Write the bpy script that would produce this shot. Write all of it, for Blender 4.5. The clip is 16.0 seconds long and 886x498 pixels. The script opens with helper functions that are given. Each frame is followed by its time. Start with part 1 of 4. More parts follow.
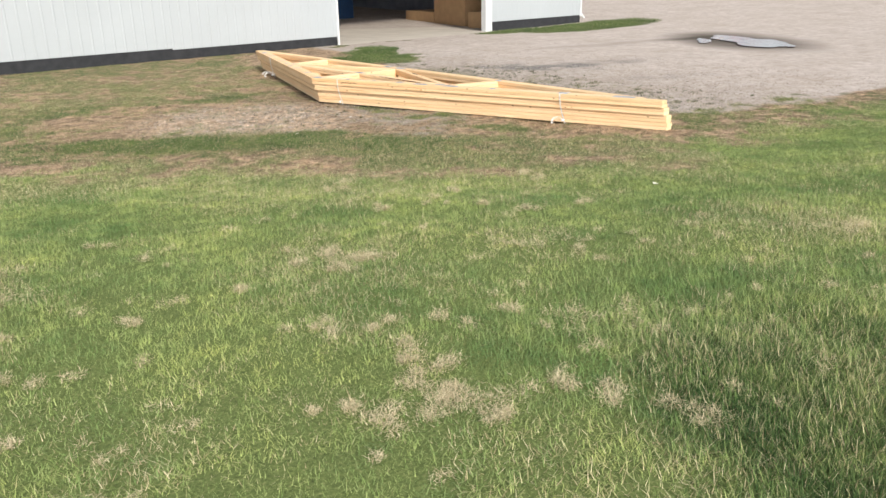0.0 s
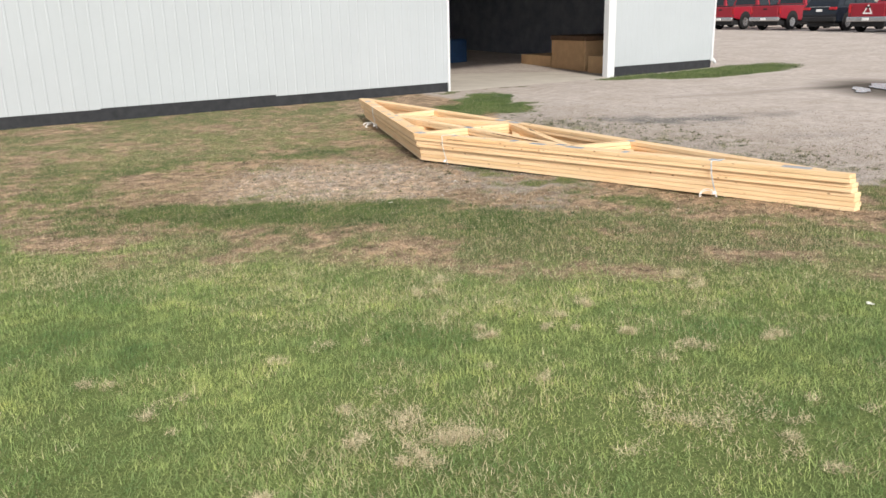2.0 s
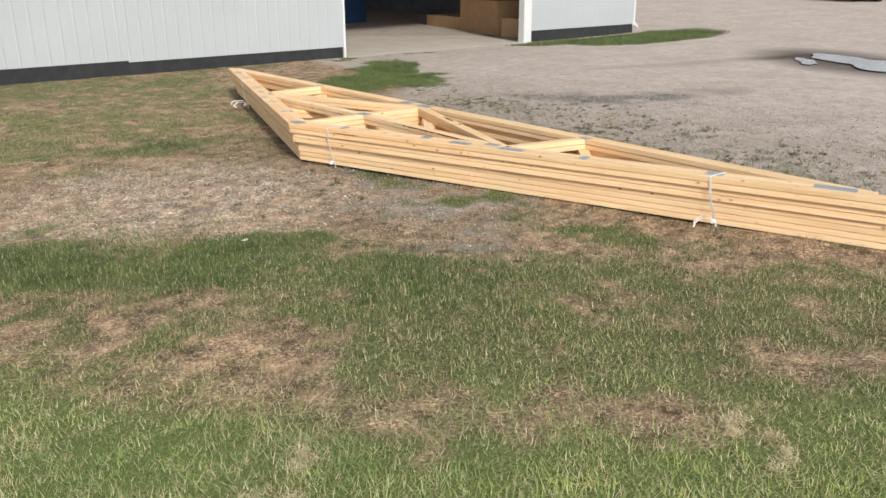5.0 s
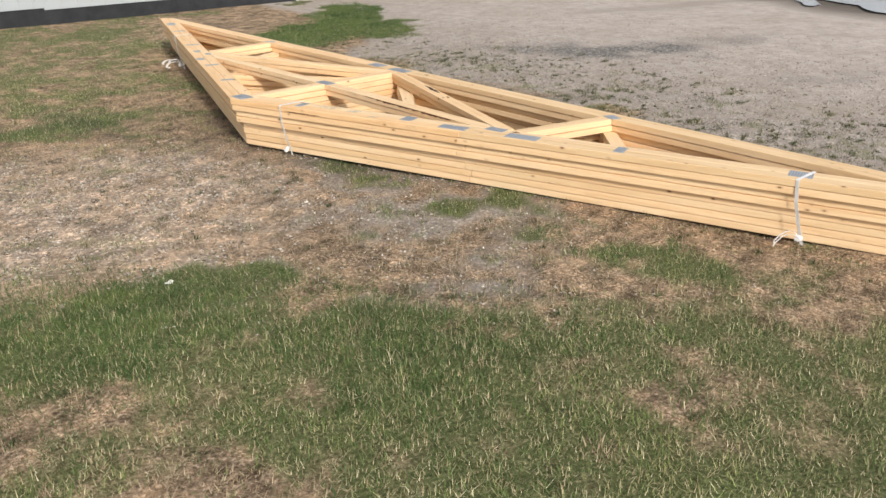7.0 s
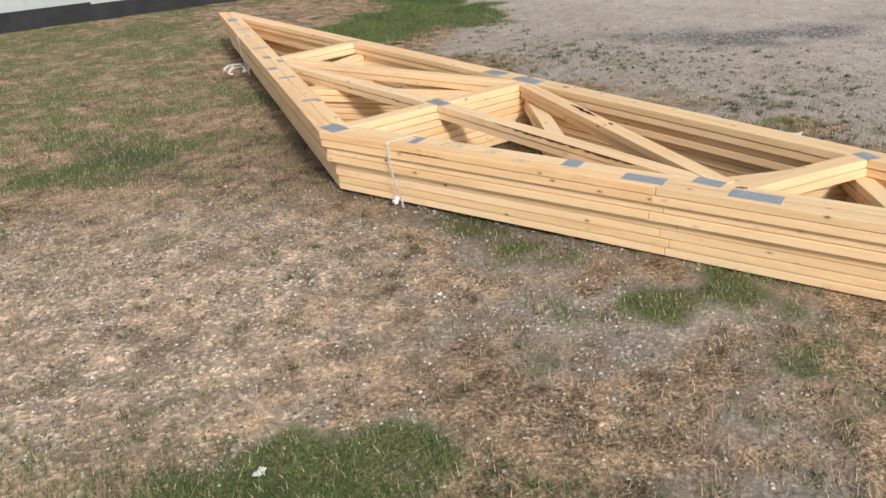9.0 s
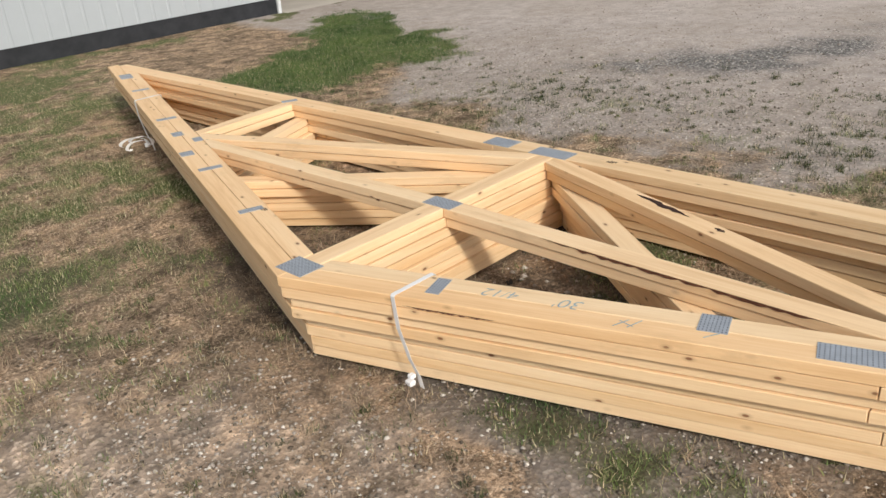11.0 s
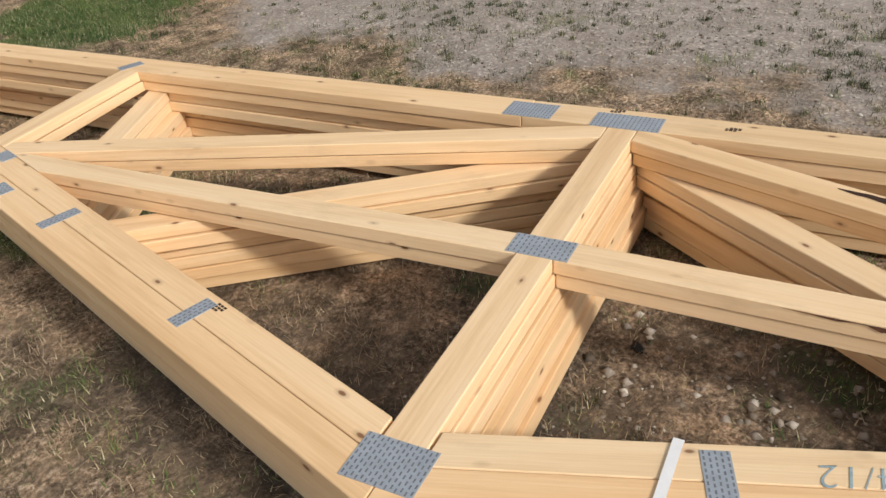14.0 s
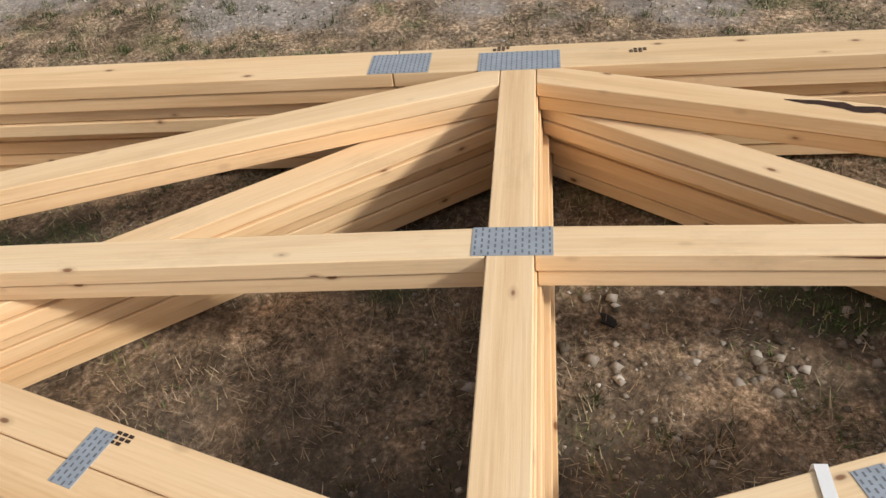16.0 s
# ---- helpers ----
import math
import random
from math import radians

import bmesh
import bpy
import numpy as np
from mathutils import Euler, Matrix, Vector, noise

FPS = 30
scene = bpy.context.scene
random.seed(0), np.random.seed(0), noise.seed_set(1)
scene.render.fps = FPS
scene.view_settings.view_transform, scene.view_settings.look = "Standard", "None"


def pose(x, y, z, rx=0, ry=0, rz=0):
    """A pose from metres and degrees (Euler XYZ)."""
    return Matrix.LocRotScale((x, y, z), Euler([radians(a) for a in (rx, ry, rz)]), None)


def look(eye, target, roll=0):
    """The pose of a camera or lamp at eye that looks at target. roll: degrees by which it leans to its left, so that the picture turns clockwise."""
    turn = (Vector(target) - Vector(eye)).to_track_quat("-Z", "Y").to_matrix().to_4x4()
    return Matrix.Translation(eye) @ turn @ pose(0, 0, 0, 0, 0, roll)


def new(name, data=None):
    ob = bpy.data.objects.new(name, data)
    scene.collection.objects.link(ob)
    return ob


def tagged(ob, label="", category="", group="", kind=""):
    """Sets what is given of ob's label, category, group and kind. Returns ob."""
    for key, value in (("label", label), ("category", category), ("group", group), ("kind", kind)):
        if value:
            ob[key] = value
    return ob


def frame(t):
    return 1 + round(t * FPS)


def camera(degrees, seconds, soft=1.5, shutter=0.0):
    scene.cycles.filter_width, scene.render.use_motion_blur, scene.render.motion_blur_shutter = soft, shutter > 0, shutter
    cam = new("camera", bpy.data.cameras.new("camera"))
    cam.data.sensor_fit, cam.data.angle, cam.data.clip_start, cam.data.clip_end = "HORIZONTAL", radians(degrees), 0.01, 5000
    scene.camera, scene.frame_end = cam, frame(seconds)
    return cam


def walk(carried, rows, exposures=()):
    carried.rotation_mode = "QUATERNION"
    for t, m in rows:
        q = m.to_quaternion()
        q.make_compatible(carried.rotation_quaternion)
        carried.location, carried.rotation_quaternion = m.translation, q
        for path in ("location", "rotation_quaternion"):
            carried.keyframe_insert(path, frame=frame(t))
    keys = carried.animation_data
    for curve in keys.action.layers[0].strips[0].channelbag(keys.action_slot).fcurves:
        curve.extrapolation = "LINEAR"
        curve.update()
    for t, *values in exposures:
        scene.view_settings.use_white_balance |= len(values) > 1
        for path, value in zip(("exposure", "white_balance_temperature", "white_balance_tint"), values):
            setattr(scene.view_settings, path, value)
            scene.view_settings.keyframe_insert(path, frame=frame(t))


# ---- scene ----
cam = camera(57.8, 16.0)
PATH = [
    (0, (0.233, -0.096, 1.738), (1.342, 1.434, 1.082), -1.1),
    (0.5, (0.488, 0.243, 1.736), (1.474, 1.861, 1.098), -3.0),
    (1, (0.725, 0.561, 1.737), (1.675, 2.204, 1.105), -2.7),
    (1.5, (0.965, 0.975, 1.73), (1.874, 2.658, 1.142), -2.2),
    (2, (1.134, 1.338, 1.732), (2.037, 3.033, 1.174), -1.4),
    (2.5, (1.381, 1.716, 1.711), (2.279, 3.417, 1.161), -0.3),
    (3, (1.571, 2.057, 1.698), (2.514, 3.738, 1.163), -0.4),
    (3.5, (1.859, 2.487, 1.671), (2.894, 4.112, 1.134), -0.4),
    (5.8, (2.843, 4.144, 1.624), (3.94, 5.65, 0.896), 0.0),
    (6, (2.922, 4.282, 1.632), (4.021, 5.775, 0.883), -0.4),
    (6.5, (3.085, 4.639, 1.628), (4.211, 6.096, 0.848), -0.8),
    (7, (3.262, 4.978, 1.612), (4.397, 6.422, 0.82), -0.2),
    (7.5, (3.382, 5.327, 1.608), (4.506, 6.775, 0.806), -0.8),
    (8, (3.504, 5.728, 1.62), (4.635, 7.172, 0.821), -2.7),
    (8.5, (3.657, 6.143, 1.595), (4.727, 7.619, 0.774), -2.6),
    (9, (3.779, 6.593, 1.565), (4.794, 8.093, 0.717), -2.5),
    (9.5, (3.905, 7.027, 1.59), (4.963, 8.503, 0.753), -3.3),
    (10, (4.054, 7.407, 1.57), (5.162, 8.844, 0.729), -3.9),
    (10.2, (4.15, 7.572, 1.55), (5.274, 9.002, 0.718), -4.3),
    (12.3, (4.682, 8.978, 1.463), (5.982, 10.217, 0.582), -4.0),
    (12.5, (4.719, 9.087, 1.434), (6.041, 10.287, 0.532), -4.1),
    (13, (4.849, 9.357, 1.406), (6.18, 10.467, 0.407), -4.7),
    (13.5, (4.934, 9.614, 1.381), (6.283, 10.685, 0.365), -4.8),
    (14, (4.98, 9.854, 1.356), (6.393, 10.78, 0.285), -5.5),
    (14.5, (5.019, 10.009, 1.335), (6.472, 10.798, 0.21), -7.2),
    (15, (5.116, 10.123, 1.319), (6.585, 10.807, 0.146), -8.6),
    (15.5, (5.211, 10.249, 1.296), (6.702, 10.753, 0.061), -7.4),
    (16, (5.268, 10.392, 1.285), (6.775, 10.757, 0.022), -6.9),
]
walk(cam, [(t, look(eye, target, roll)) for t, eye, target, roll in PATH],
     exposures=[(0, 0.26), (1.0, 0.30), (1.5, 0.24), (2.5, 0.05), (3.5, -0.05), (8.0, -0.05), (9.0, -0.16), (10.0, -0.26), (12.5, -0.25), (14.0, -0.32), (16.0, -0.31)])

# ---------------------------------------------------------------- light
world = bpy.data.worlds.new("sky")
scene.world = world
world.use_nodes = True
wn = world.node_tree
sky = wn.nodes.new("ShaderNodeTexSky")
sky.sky_type = "NISHITA"
sky.sun_disc = False
SUN_EL, SUN_AZ = radians(31), radians(194)      # azimuth clockwise from +y
sky.sun_elevation, sky.sun_rotation = SUN_EL, SUN_AZ
sky.air_density, sky.dust_density = 1.0, 4.0
bg = wn.nodes["Background"]
bg.inputs["Strength"].default_value = 0.09
hs = wn.nodes.new("ShaderNodeHueSaturation")
hs.inputs["Saturation"].default_value = 0.35
wn.links.new(sky.outputs[0], hs.inputs["Color"])
wn.links.new(hs.outputs[0], bg.inputs["Color"])
# thin even cloud over the clear sky
cloud = wn.nodes.new("ShaderNodeBackground")
cloud.inputs["Color"].default_value = (0.93, 0.96, 1.0, 1)
cloud.inputs["Strength"].default_value = 0.31
both = wn.nodes.new("ShaderNodeAddShader")
wn.links.new(bg.outputs[0], both.inputs[0])
wn.links.new(cloud.outputs[0], both.inputs[1])
wn.links.new(both.outputs[0], wn.nodes["World Output"].inputs["Surface"])
sun_data = bpy.data.lights.new("sun", "SUN")
sun_data.energy, sun_data.angle, sun_data.color = 3.25, radians(5), (1.0, 0.93, 0.82)
sun = new("sun", sun_data)
sun_from = Vector((math.sin(SUN_AZ) * math.cos(SUN_EL), math.cos(SUN_AZ) * math.cos(SUN_EL), math.sin(SUN_EL)))
sun.matrix_world = look(sun_from * 60, (0, 0, 0))


# ---------------------------------------------------------------- materials
def nodes_of(name, rough=0.7, metal=0.0, spec=0.3):
    m = bpy.data.materials.new(name)
    m.use_nodes = True
    nt = m.node_tree
    b = nt.nodes["Principled BSDF"]
    b.inputs["Roughness"].default_value = rough
    b.inputs["Metallic"].default_value = metal
    b.inputs["Specular IOR Level"].default_value = spec
    return m, nt, b


def add(nt, kind, **values):
    n = nt.nodes.new(kind)
    for k, v in values.items():
        n.inputs[k].default_value = v
    return n


def ramp(nt, src, stops):
    n = nt.nodes.new("ShaderNodeValToRGB")
    e = n.color_ramp.elements
    while len(e) < len(stops):
        e.new(0.5)
    for el, (p, c) in zip(e, stops):
        el.position = p
        el.color = (*c, 1) if len(c) == 3 else c
    nt.links.new(src, n.inputs[0])
    return n.outputs[0]


def mixc(nt, fac, a, b, mode="MIX"):
    n = nt.nodes.new("ShaderNodeMix")
    n.data_type, n.blend_type = "RGBA", mode
    for sock, v in ((n.inputs[0], fac), (n.inputs[6], a), (n.inputs[7], b)):
        if isinstance(v, (int, float)):
            sock.default_value = v
        elif isinstance(v, tuple):
            sock.default_value = (*v, 1)
        else:
            nt.links.new(v, sock)
    return n.outputs[2]


def noise_tex(nt, vec, scale, detail=4, rough=0.6):
    n = add(nt, "ShaderNodeTexNoise", Scale=scale, Detail=detail, Roughness=rough)
    if vec is not None:
        nt.links.new(vec, n.inputs["Vector"])
    return n


def mapping(nt, src, scale=(1, 1, 1), loc=(0, 0, 0)):
    n = add(nt, "ShaderNodeMapping", Scale=scale, Location=loc)
    nt.links.new(src, n.inputs["Vector"])
    return n.outputs[0]


def bump(nt, b, height, strength=0.3, dist=0.01):
    n = add(nt, "ShaderNodeBump", Strength=strength, Distance=dist)
    nt.links.new(height, n.inputs["Height"])
    nt.links.new(n.outputs[0], b.inputs["Normal"])


def plain(name, colour, rough=0.6, metal=0.0, spec=0.3, vary=0.12, scale=6.0, relief=0.15):
    """A painted or bare surface with soft blotches and fine relief."""
    m, nt, b = nodes_of(name, rough, metal, spec)
    tc = nt.nodes.new("ShaderNodeTexCoord").outputs["Object"]
    n1, n2 = noise_tex(nt, tc, scale, 5), noise_tex(nt, tc, scale * 14, 3)
    d = tuple(c * (1 - vary) for c in colour)
    l = tuple(min(1, c * (1 + vary)) for c in colour)
    c1 = ramp(nt, n1.outputs[0], [(0.3, d), (0.7, l)])
    c2 = mixc(nt, 0.25, c1, ramp(nt, n2.outputs[0], [(0.3, d), (0.7, l)]))
    nt.links.new(c2, b.inputs["Base Color"])
    if relief:
        bump(nt, b, n2.outputs[0], relief, 0.004)
    return m


def wood_material(name, tint=(1, 1, 1)):
    """Fresh sawn spruce: grain along x, knots, a shade of its own for every piece."""
    m, nt, b = nodes_of(name, 0.62, 0, 0.25)
    tc = nt.nodes.new("ShaderNodeTexCoord").outputs["Object"]
    info = nt.nodes.new("ShaderNodeObjectInfo")
    shift = nt.nodes.new("ShaderNodeVectorMath")
    shift.operation = "MULTIPLY_ADD"
    comb = nt.nodes.new("ShaderNodeCombineXYZ")
    for i in range(3):
        nt.links.new(info.outputs["Random"], comb.inputs[i])
    nt.links.new(comb.outputs[0], shift.inputs[0])
    shift.inputs[1].default_value = (37.0, 11.0, 23.0)
    nt.links.new(tc, shift.inputs[2])
    v = shift.outputs[0]
    t = lambda c: tuple(a * q for a, q in zip(c, tint))
    broad = noise_tex(nt, mapping(nt, v, (0.7, 9, 9)), 1.6, 4)
    broad.inputs["Distortion"].default_value = 0.6
    fine = noise_tex(nt, mapping(nt, v, (1.5, 60, 60)), 3.0, 5, 0.65)
    base = ramp(nt, broad.outputs[0], [(0.22, t((0.72, 0.495, 0.285))), (0.5, t((0.875, 0.66, 0.422))), (0.78, t((0.915, 0.73, 0.505)))])
    grain = ramp(nt, fine.outputs[0], [(0.3, (0.80, 0.70, 0.57)), (0.60, (1, 1, 1))])
    col = mixc(nt, 0.42, base, grain, "MULTIPLY")
    # each piece a little lighter or redder
    each = ramp(nt, info.outputs["Random"], [(0.0, (0.90, 0.86, 0.80)), (0.5, (1, 1, 1)), (1.0, (1.0, 0.93, 0.86))])
    col = mixc(nt, 1.0, col, each, "MULTIPLY")
    # knots: sparse dark ovals with a halo
    vor = nt.nodes.new("ShaderNodeTexVoronoi")
    vor.inputs["Scale"].default_value = 1.0
    vor.inputs["Randomness"].default_value = 1.0
    nt.links.new(mapping(nt, v, (6.4, 13.0, 13.0)), vor.inputs["Vector"])
    knot = ramp(nt, vor.outputs["Distance"], [(0.0, (1, 1, 1)), (0.055, (0.9, 0.9, 0.9)), (0.08, (0.28, 0.28, 0.28)), (0.16, (0, 0, 0))])
    col = mixc(nt, knot, col, t((0.21, 0.09, 0.042)))
    # handling dirt in large soft smudges
    dirt = noise_tex(nt, mapping(nt, v, (2, 5, 5)), 1.1, 6, 0.7)
    dfac = ramp(nt, dirt.outputs[0], [(0.58, (0, 0, 0)), (0.80, (0.45, 0.45, 0.45))])
    col = mixc(nt, dfac, col, t((0.42, 0.30, 0.18)))
    nt.links.new(col, b.inputs["Base Color"])
    bump(nt, b, fine.outputs[0], 0.25, 0.003)
    return m


WOOD = wood_material("pine_lumber")
WOOD_WARM = wood_material("pine_lumber_warm", (0.98, 0.94, 0.89))
BARK = plain("bark_wane", (0.045, 0.022, 0.016), 0.9, vary=0.6, scale=60)
BARK_EDGE = plain("bark_edge", (0.13, 0.058, 0.034), 0.9, vary=0.6, scale=50)
GALV = plain("galvanised_steel", (0.40, 0.44, 0.50), 0.45, 0.35, 0.5, 0.15, 25)
SLOT = plain("plate_slot", (0.20, 0.215, 0.24), 0.7, 0.3, 0.3, 0.3, 80)
STRAP = plain("white_strapping", (0.82, 0.82, 0.83), 0.35, 0, 0.5, 0.05, 20)
INK = plain("blue_crayon", (0.30, 0.40, 0.45), 0.8, 0, 0.1, 0.3, 90)
STAMP = plain("stamp_ink", (0.05, 0.035, 0.03), 0.8, 0, 0.1, 0.3, 90)
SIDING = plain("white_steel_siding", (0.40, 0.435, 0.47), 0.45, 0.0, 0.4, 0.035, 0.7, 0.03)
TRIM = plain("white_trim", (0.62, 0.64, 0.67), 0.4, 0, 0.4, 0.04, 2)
SKIRT = plain("dark_skirt_board", (0.030, 0.032, 0.037), 0.75, 0, 0.2, 0.35, 5)
INNER = plain("barn_inside", (0.24, 0.26, 0.31), 0.9, 0, 0.1, 0.3, 2)
CONCRETE = plain("dusty_floor", (0.50, 0.46, 0.41), 0.9, 0, 0.2, 0.15, 1.5)
CARTON = plain("brown_board", (0.56, 0.37, 0.21), 0.8, 0, 0.2, 0.12, 4)
CARTON_DARK = plain("dark_board", (0.14, 0.085, 0.055), 0.8, 0, 0.2, 0.2, 4)
BLUE = plain("blue_tarp", (0.02, 0.06, 0.15), 0.5, 0, 0.4, 0.3, 3)


def ground_material():
    m, nt, b = nodes_of("soil_grass_gravel", 0.95, 0, 0.15)
    geo = nt.nodes.new("ShaderNodeNewGeometry")
    pos = geo.outputs["Position"]

    def mask(name):
        a = nt.nodes.new("ShaderNodeAttribute")
        a.attribute_name = name
        return a.outputs["Fac"]

    n_big, n_mid, n_fine = noise_tex(nt, pos, 0.9, 6), noise_tex(nt, pos, 6, 6, 0.7), noise_tex(nt, pos, 60, 5, 0.8)
    # turf seen between the blades
    turf = ramp(nt, n_fine.outputs[0], [(0.3, (0.055, 0.078, 0.026)), (0.55, (0.14, 0.18, 0.06)), (0.75, (0.28, 0.285, 0.13))])
    thatch = ramp(nt, n_fine.outputs[0], [(0.36, (0.042, 0.031, 0.021)), (0.46, (0.178, 0.130, 0.090)), (0.55, (0.335, 0.252, 0.180)), (0.66, (0.66, 0.545, 0.43))])
    n_tuft = noise_tex(nt, pos, 6.5, 8, 0.74)
    thatch = mixc(nt, ramp(nt, n_mid.outputs[0], [(0.45, (0, 0, 0)), (0.68, (0.5, 0.5, 0.5))]), thatch, (0.33, 0.245, 0.165))
    tone = ramp(nt, n_tuft.outputs[0], [(0.37, (0.40, 0.38, 0.34)), (0.50, (1.02, 0.99, 0.96)), (0.64, (1.85, 1.72, 1.58))])
    thatch = mixc(nt, 1.0, thatch, tone, "MULTIPLY")
    # gravel: pebbles of several greys
    vor = add(nt, "ShaderNodeTexVoronoi", Scale=60.0)
    nt.links.new(pos, vor.inputs["Vector"])
    sep = nt.nodes.new("ShaderNodeSeparateColor")
    nt.links.new(vor.outputs["Color"], sep.inputs[0])
    peb = ramp(nt, sep.outputs[0], [(0.0, (0.045, 0.034, 0.026)), (0.4, (0.168, 0.136, 0.106)), (0.75, (0.30, 0.255, 0.212)), (1.0, (0.62, 0.57, 0.51))])
    edge = ramp(nt, vor.outputs["Distance"], [(0.25, (1, 1, 1)), (0.75, (0.45, 0.42, 0.38))])
    gravel = mixc(nt, 1.0, peb, edge, "MULTIPLY")
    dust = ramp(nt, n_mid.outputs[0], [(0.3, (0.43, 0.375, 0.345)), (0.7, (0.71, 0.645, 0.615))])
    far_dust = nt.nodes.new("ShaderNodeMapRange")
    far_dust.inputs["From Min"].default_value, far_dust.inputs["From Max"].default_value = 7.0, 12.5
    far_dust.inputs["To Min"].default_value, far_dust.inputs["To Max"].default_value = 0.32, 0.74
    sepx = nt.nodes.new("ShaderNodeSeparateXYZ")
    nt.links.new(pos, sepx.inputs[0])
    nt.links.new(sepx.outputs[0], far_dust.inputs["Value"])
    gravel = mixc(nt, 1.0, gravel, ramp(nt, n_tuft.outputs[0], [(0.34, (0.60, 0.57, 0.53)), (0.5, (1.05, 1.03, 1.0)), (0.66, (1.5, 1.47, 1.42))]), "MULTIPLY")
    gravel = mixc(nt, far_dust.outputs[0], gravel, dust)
    gravel = mixc(nt, ramp(nt, n_big.outputs[0], [(0.4, (0, 0, 0)), (0.7, (0.45, 0.45, 0.45))]), gravel, (0.33, 0.275, 0.225))

    def edge_mask(name, lo=0.35, hi=0.65, amount=0.5):
        # the mask's edge broken by noise
        s = nt.nodes.new("ShaderNodeMath")
        s.operation = "MULTIPLY_ADD"
        nt.links.new(n_mid.outputs[0], s.inputs[0])
        s.inputs[1].default_value = amount
        s.inputs[2].default_value = -amount / 2
        a = nt.nodes.new("ShaderNodeMath")
        nt.links.new(s.outputs[0], a.inputs[0])
        nt.links.new(mask(name), a.inputs[1])
        r = nt.nodes.new("ShaderNodeMapRange")
        r.inputs["From Min"].default_value, r.inputs["From Max"].default_value = lo, hi
        nt.links.new(a.outputs[0], r.inputs["Value"])
        return r.outputs[0]

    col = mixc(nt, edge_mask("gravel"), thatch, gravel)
    # dry dusty soil with pebbles on the bare patch
    pale = mixc(nt, 0.5, mixc(nt, 1.0, peb, (1.9, 1.65, 1.44), "MULTIPLY"), (0.46, 0.38, 0.315))
    pale = mixc(nt, 0.8, pale, tone, "MULTIPLY")
    col = mixc(nt, edge_mask("dusty", 0.25, 1.25, 1.0), col, pale)
    dark = ramp(nt, sep.outputs[0], [(0.0, (0.09, 0.085, 0.082)), (0.6, (0.19, 0.18, 0.172)), (1.0, (0.42, 0.40, 0.38))])
    col = mixc(nt, edge_mask("stone", 0.3, 0.8, 0.7), col, dark)
    tuft = ramp(nt, n_fine.outputs[0], [(0.32, (0.030, 0.036, 0.015)), (0.52, (0.115, 0.128, 0.054)), (0.70, (0.33, 0.305, 0.175))])
    col = mixc(nt, edge_mask("green", 0.35, 0.95, 0.5), col, tuft)
    col = mixc(nt, edge_mask("lawn", 0.3, 0.8, 0.8), col, turf)
    # dark soil round the puddles and beside the stack, and painted shade beneath it
    col = mixc(nt, edge_mask("wet_shade", 0.2, 0.8, 0.4), col, (0.085, 0.072, 0.06))
    nt.links.new(col, b.inputs["Base Color"])
    h = mixc(nt, 0.5, n_fine.outputs[0], vor.outputs["Distance"])
    bump(nt, b, h, 0.55, 0.015)
    return m


GROUND = ground_material()


def blade_material(name, greens, straws):
    """Blades green to straw by their dryness, in drifts of lighter and darker growth."""
    m, nt, b = nodes_of(name, 0.65, 0, 0.2)
    a = nt.nodes.new("ShaderNodeAttribute")
    a.attribute_name = "dry"
    geo = nt.nodes.new("ShaderNodeNewGeometry")
    rnd, pos = geo.outputs["Random Per Island"], geo.outputs["Position"]
    green = ramp(nt, rnd, list(zip((0.0, 0.5, 1.0), greens)))
    straw = ramp(nt, rnd, list(zip((0.0, 0.5, 1.0), straws)))
    drift = noise_tex(nt, pos, 1.1, 5, 0.6)
    small = noise_tex(nt, pos, 7.0, 4, 0.6)
    green = mixc(nt, 1.0, green, ramp(nt, drift.outputs[0], [(0.36, (0.50, 0.66, 0.58)), (0.50, (1.0, 1.0, 0.98)), (0.63, (1.26, 1.16, 1.10))]), "MULTIPLY")
    green = mixc(nt, 0.8, green, ramp(nt, small.outputs[0], [(0.36, (0.60, 0.70, 0.66)), (0.5, (1, 1, 1)), (0.64, (1.34, 1.24, 1.16))]), "MULTIPLY")
    nt.links.new(mixc(nt, a.outputs["Fac"], green, straw), b.inputs["Base Color"])
    return m


STRAWS = ((0.34, 0.265, 0.155), (0.53, 0.435, 0.275), (0.72, 0.64, 0.45))
BLADE = blade_material("lawn_blades", ((0.145, 0.222, 0.070), (0.225, 0.318, 0.104), (0.33, 0.405, 0.155)), STRAWS)
WEED = blade_material("rough_grass_blades", ((0.070, 0.108, 0.037), (0.120, 0.170, 0.058), (0.19, 0.235, 0.092)), STRAWS)


def pebble_material():
    m, nt, b = nodes_of("pebbles", 0.9, 0, 0.2)
    geo = nt.nodes.new("ShaderNodeNewGeometry")
    c = ramp(nt, geo.outputs["Random Per Island"], [(0.0, (0.11, 0.088, 0.068)), (0.35, (0.28, 0.235, 0.19)), (0.75, (0.47, 0.415, 0.365)), (1.0, (0.76, 0.71, 0.65))])
    n = noise_tex(nt, geo.outputs["Position"], 120, 4)
    nt.links.new(mixc(nt, 0.35, c, n.outputs[0], "MULTIPLY"), b.inputs["Base Color"])
    return m


PEBBLE = pebble_material()


# ---------------------------------------------------------------- mesh helpers
def part(name, bm, material, parent=None, label="", m=None, smooth=False):
    me = bpy.data.meshes.new(name)
    bm.normal_update()
    bm.to_mesh(me)
    bm.free()
    for mat in (material if isinstance(material, (list, tuple)) else [material]):
        me.materials.append(mat)
    if smooth:
        for p in me.polygons:
            p.use_smooth = True
    ob = new(name, me)
    if parent is not None:
        ob.parent = parent
    if m is not None:
        ob.matrix_basis = m
    if label:
        ob["label"] = label
    return ob


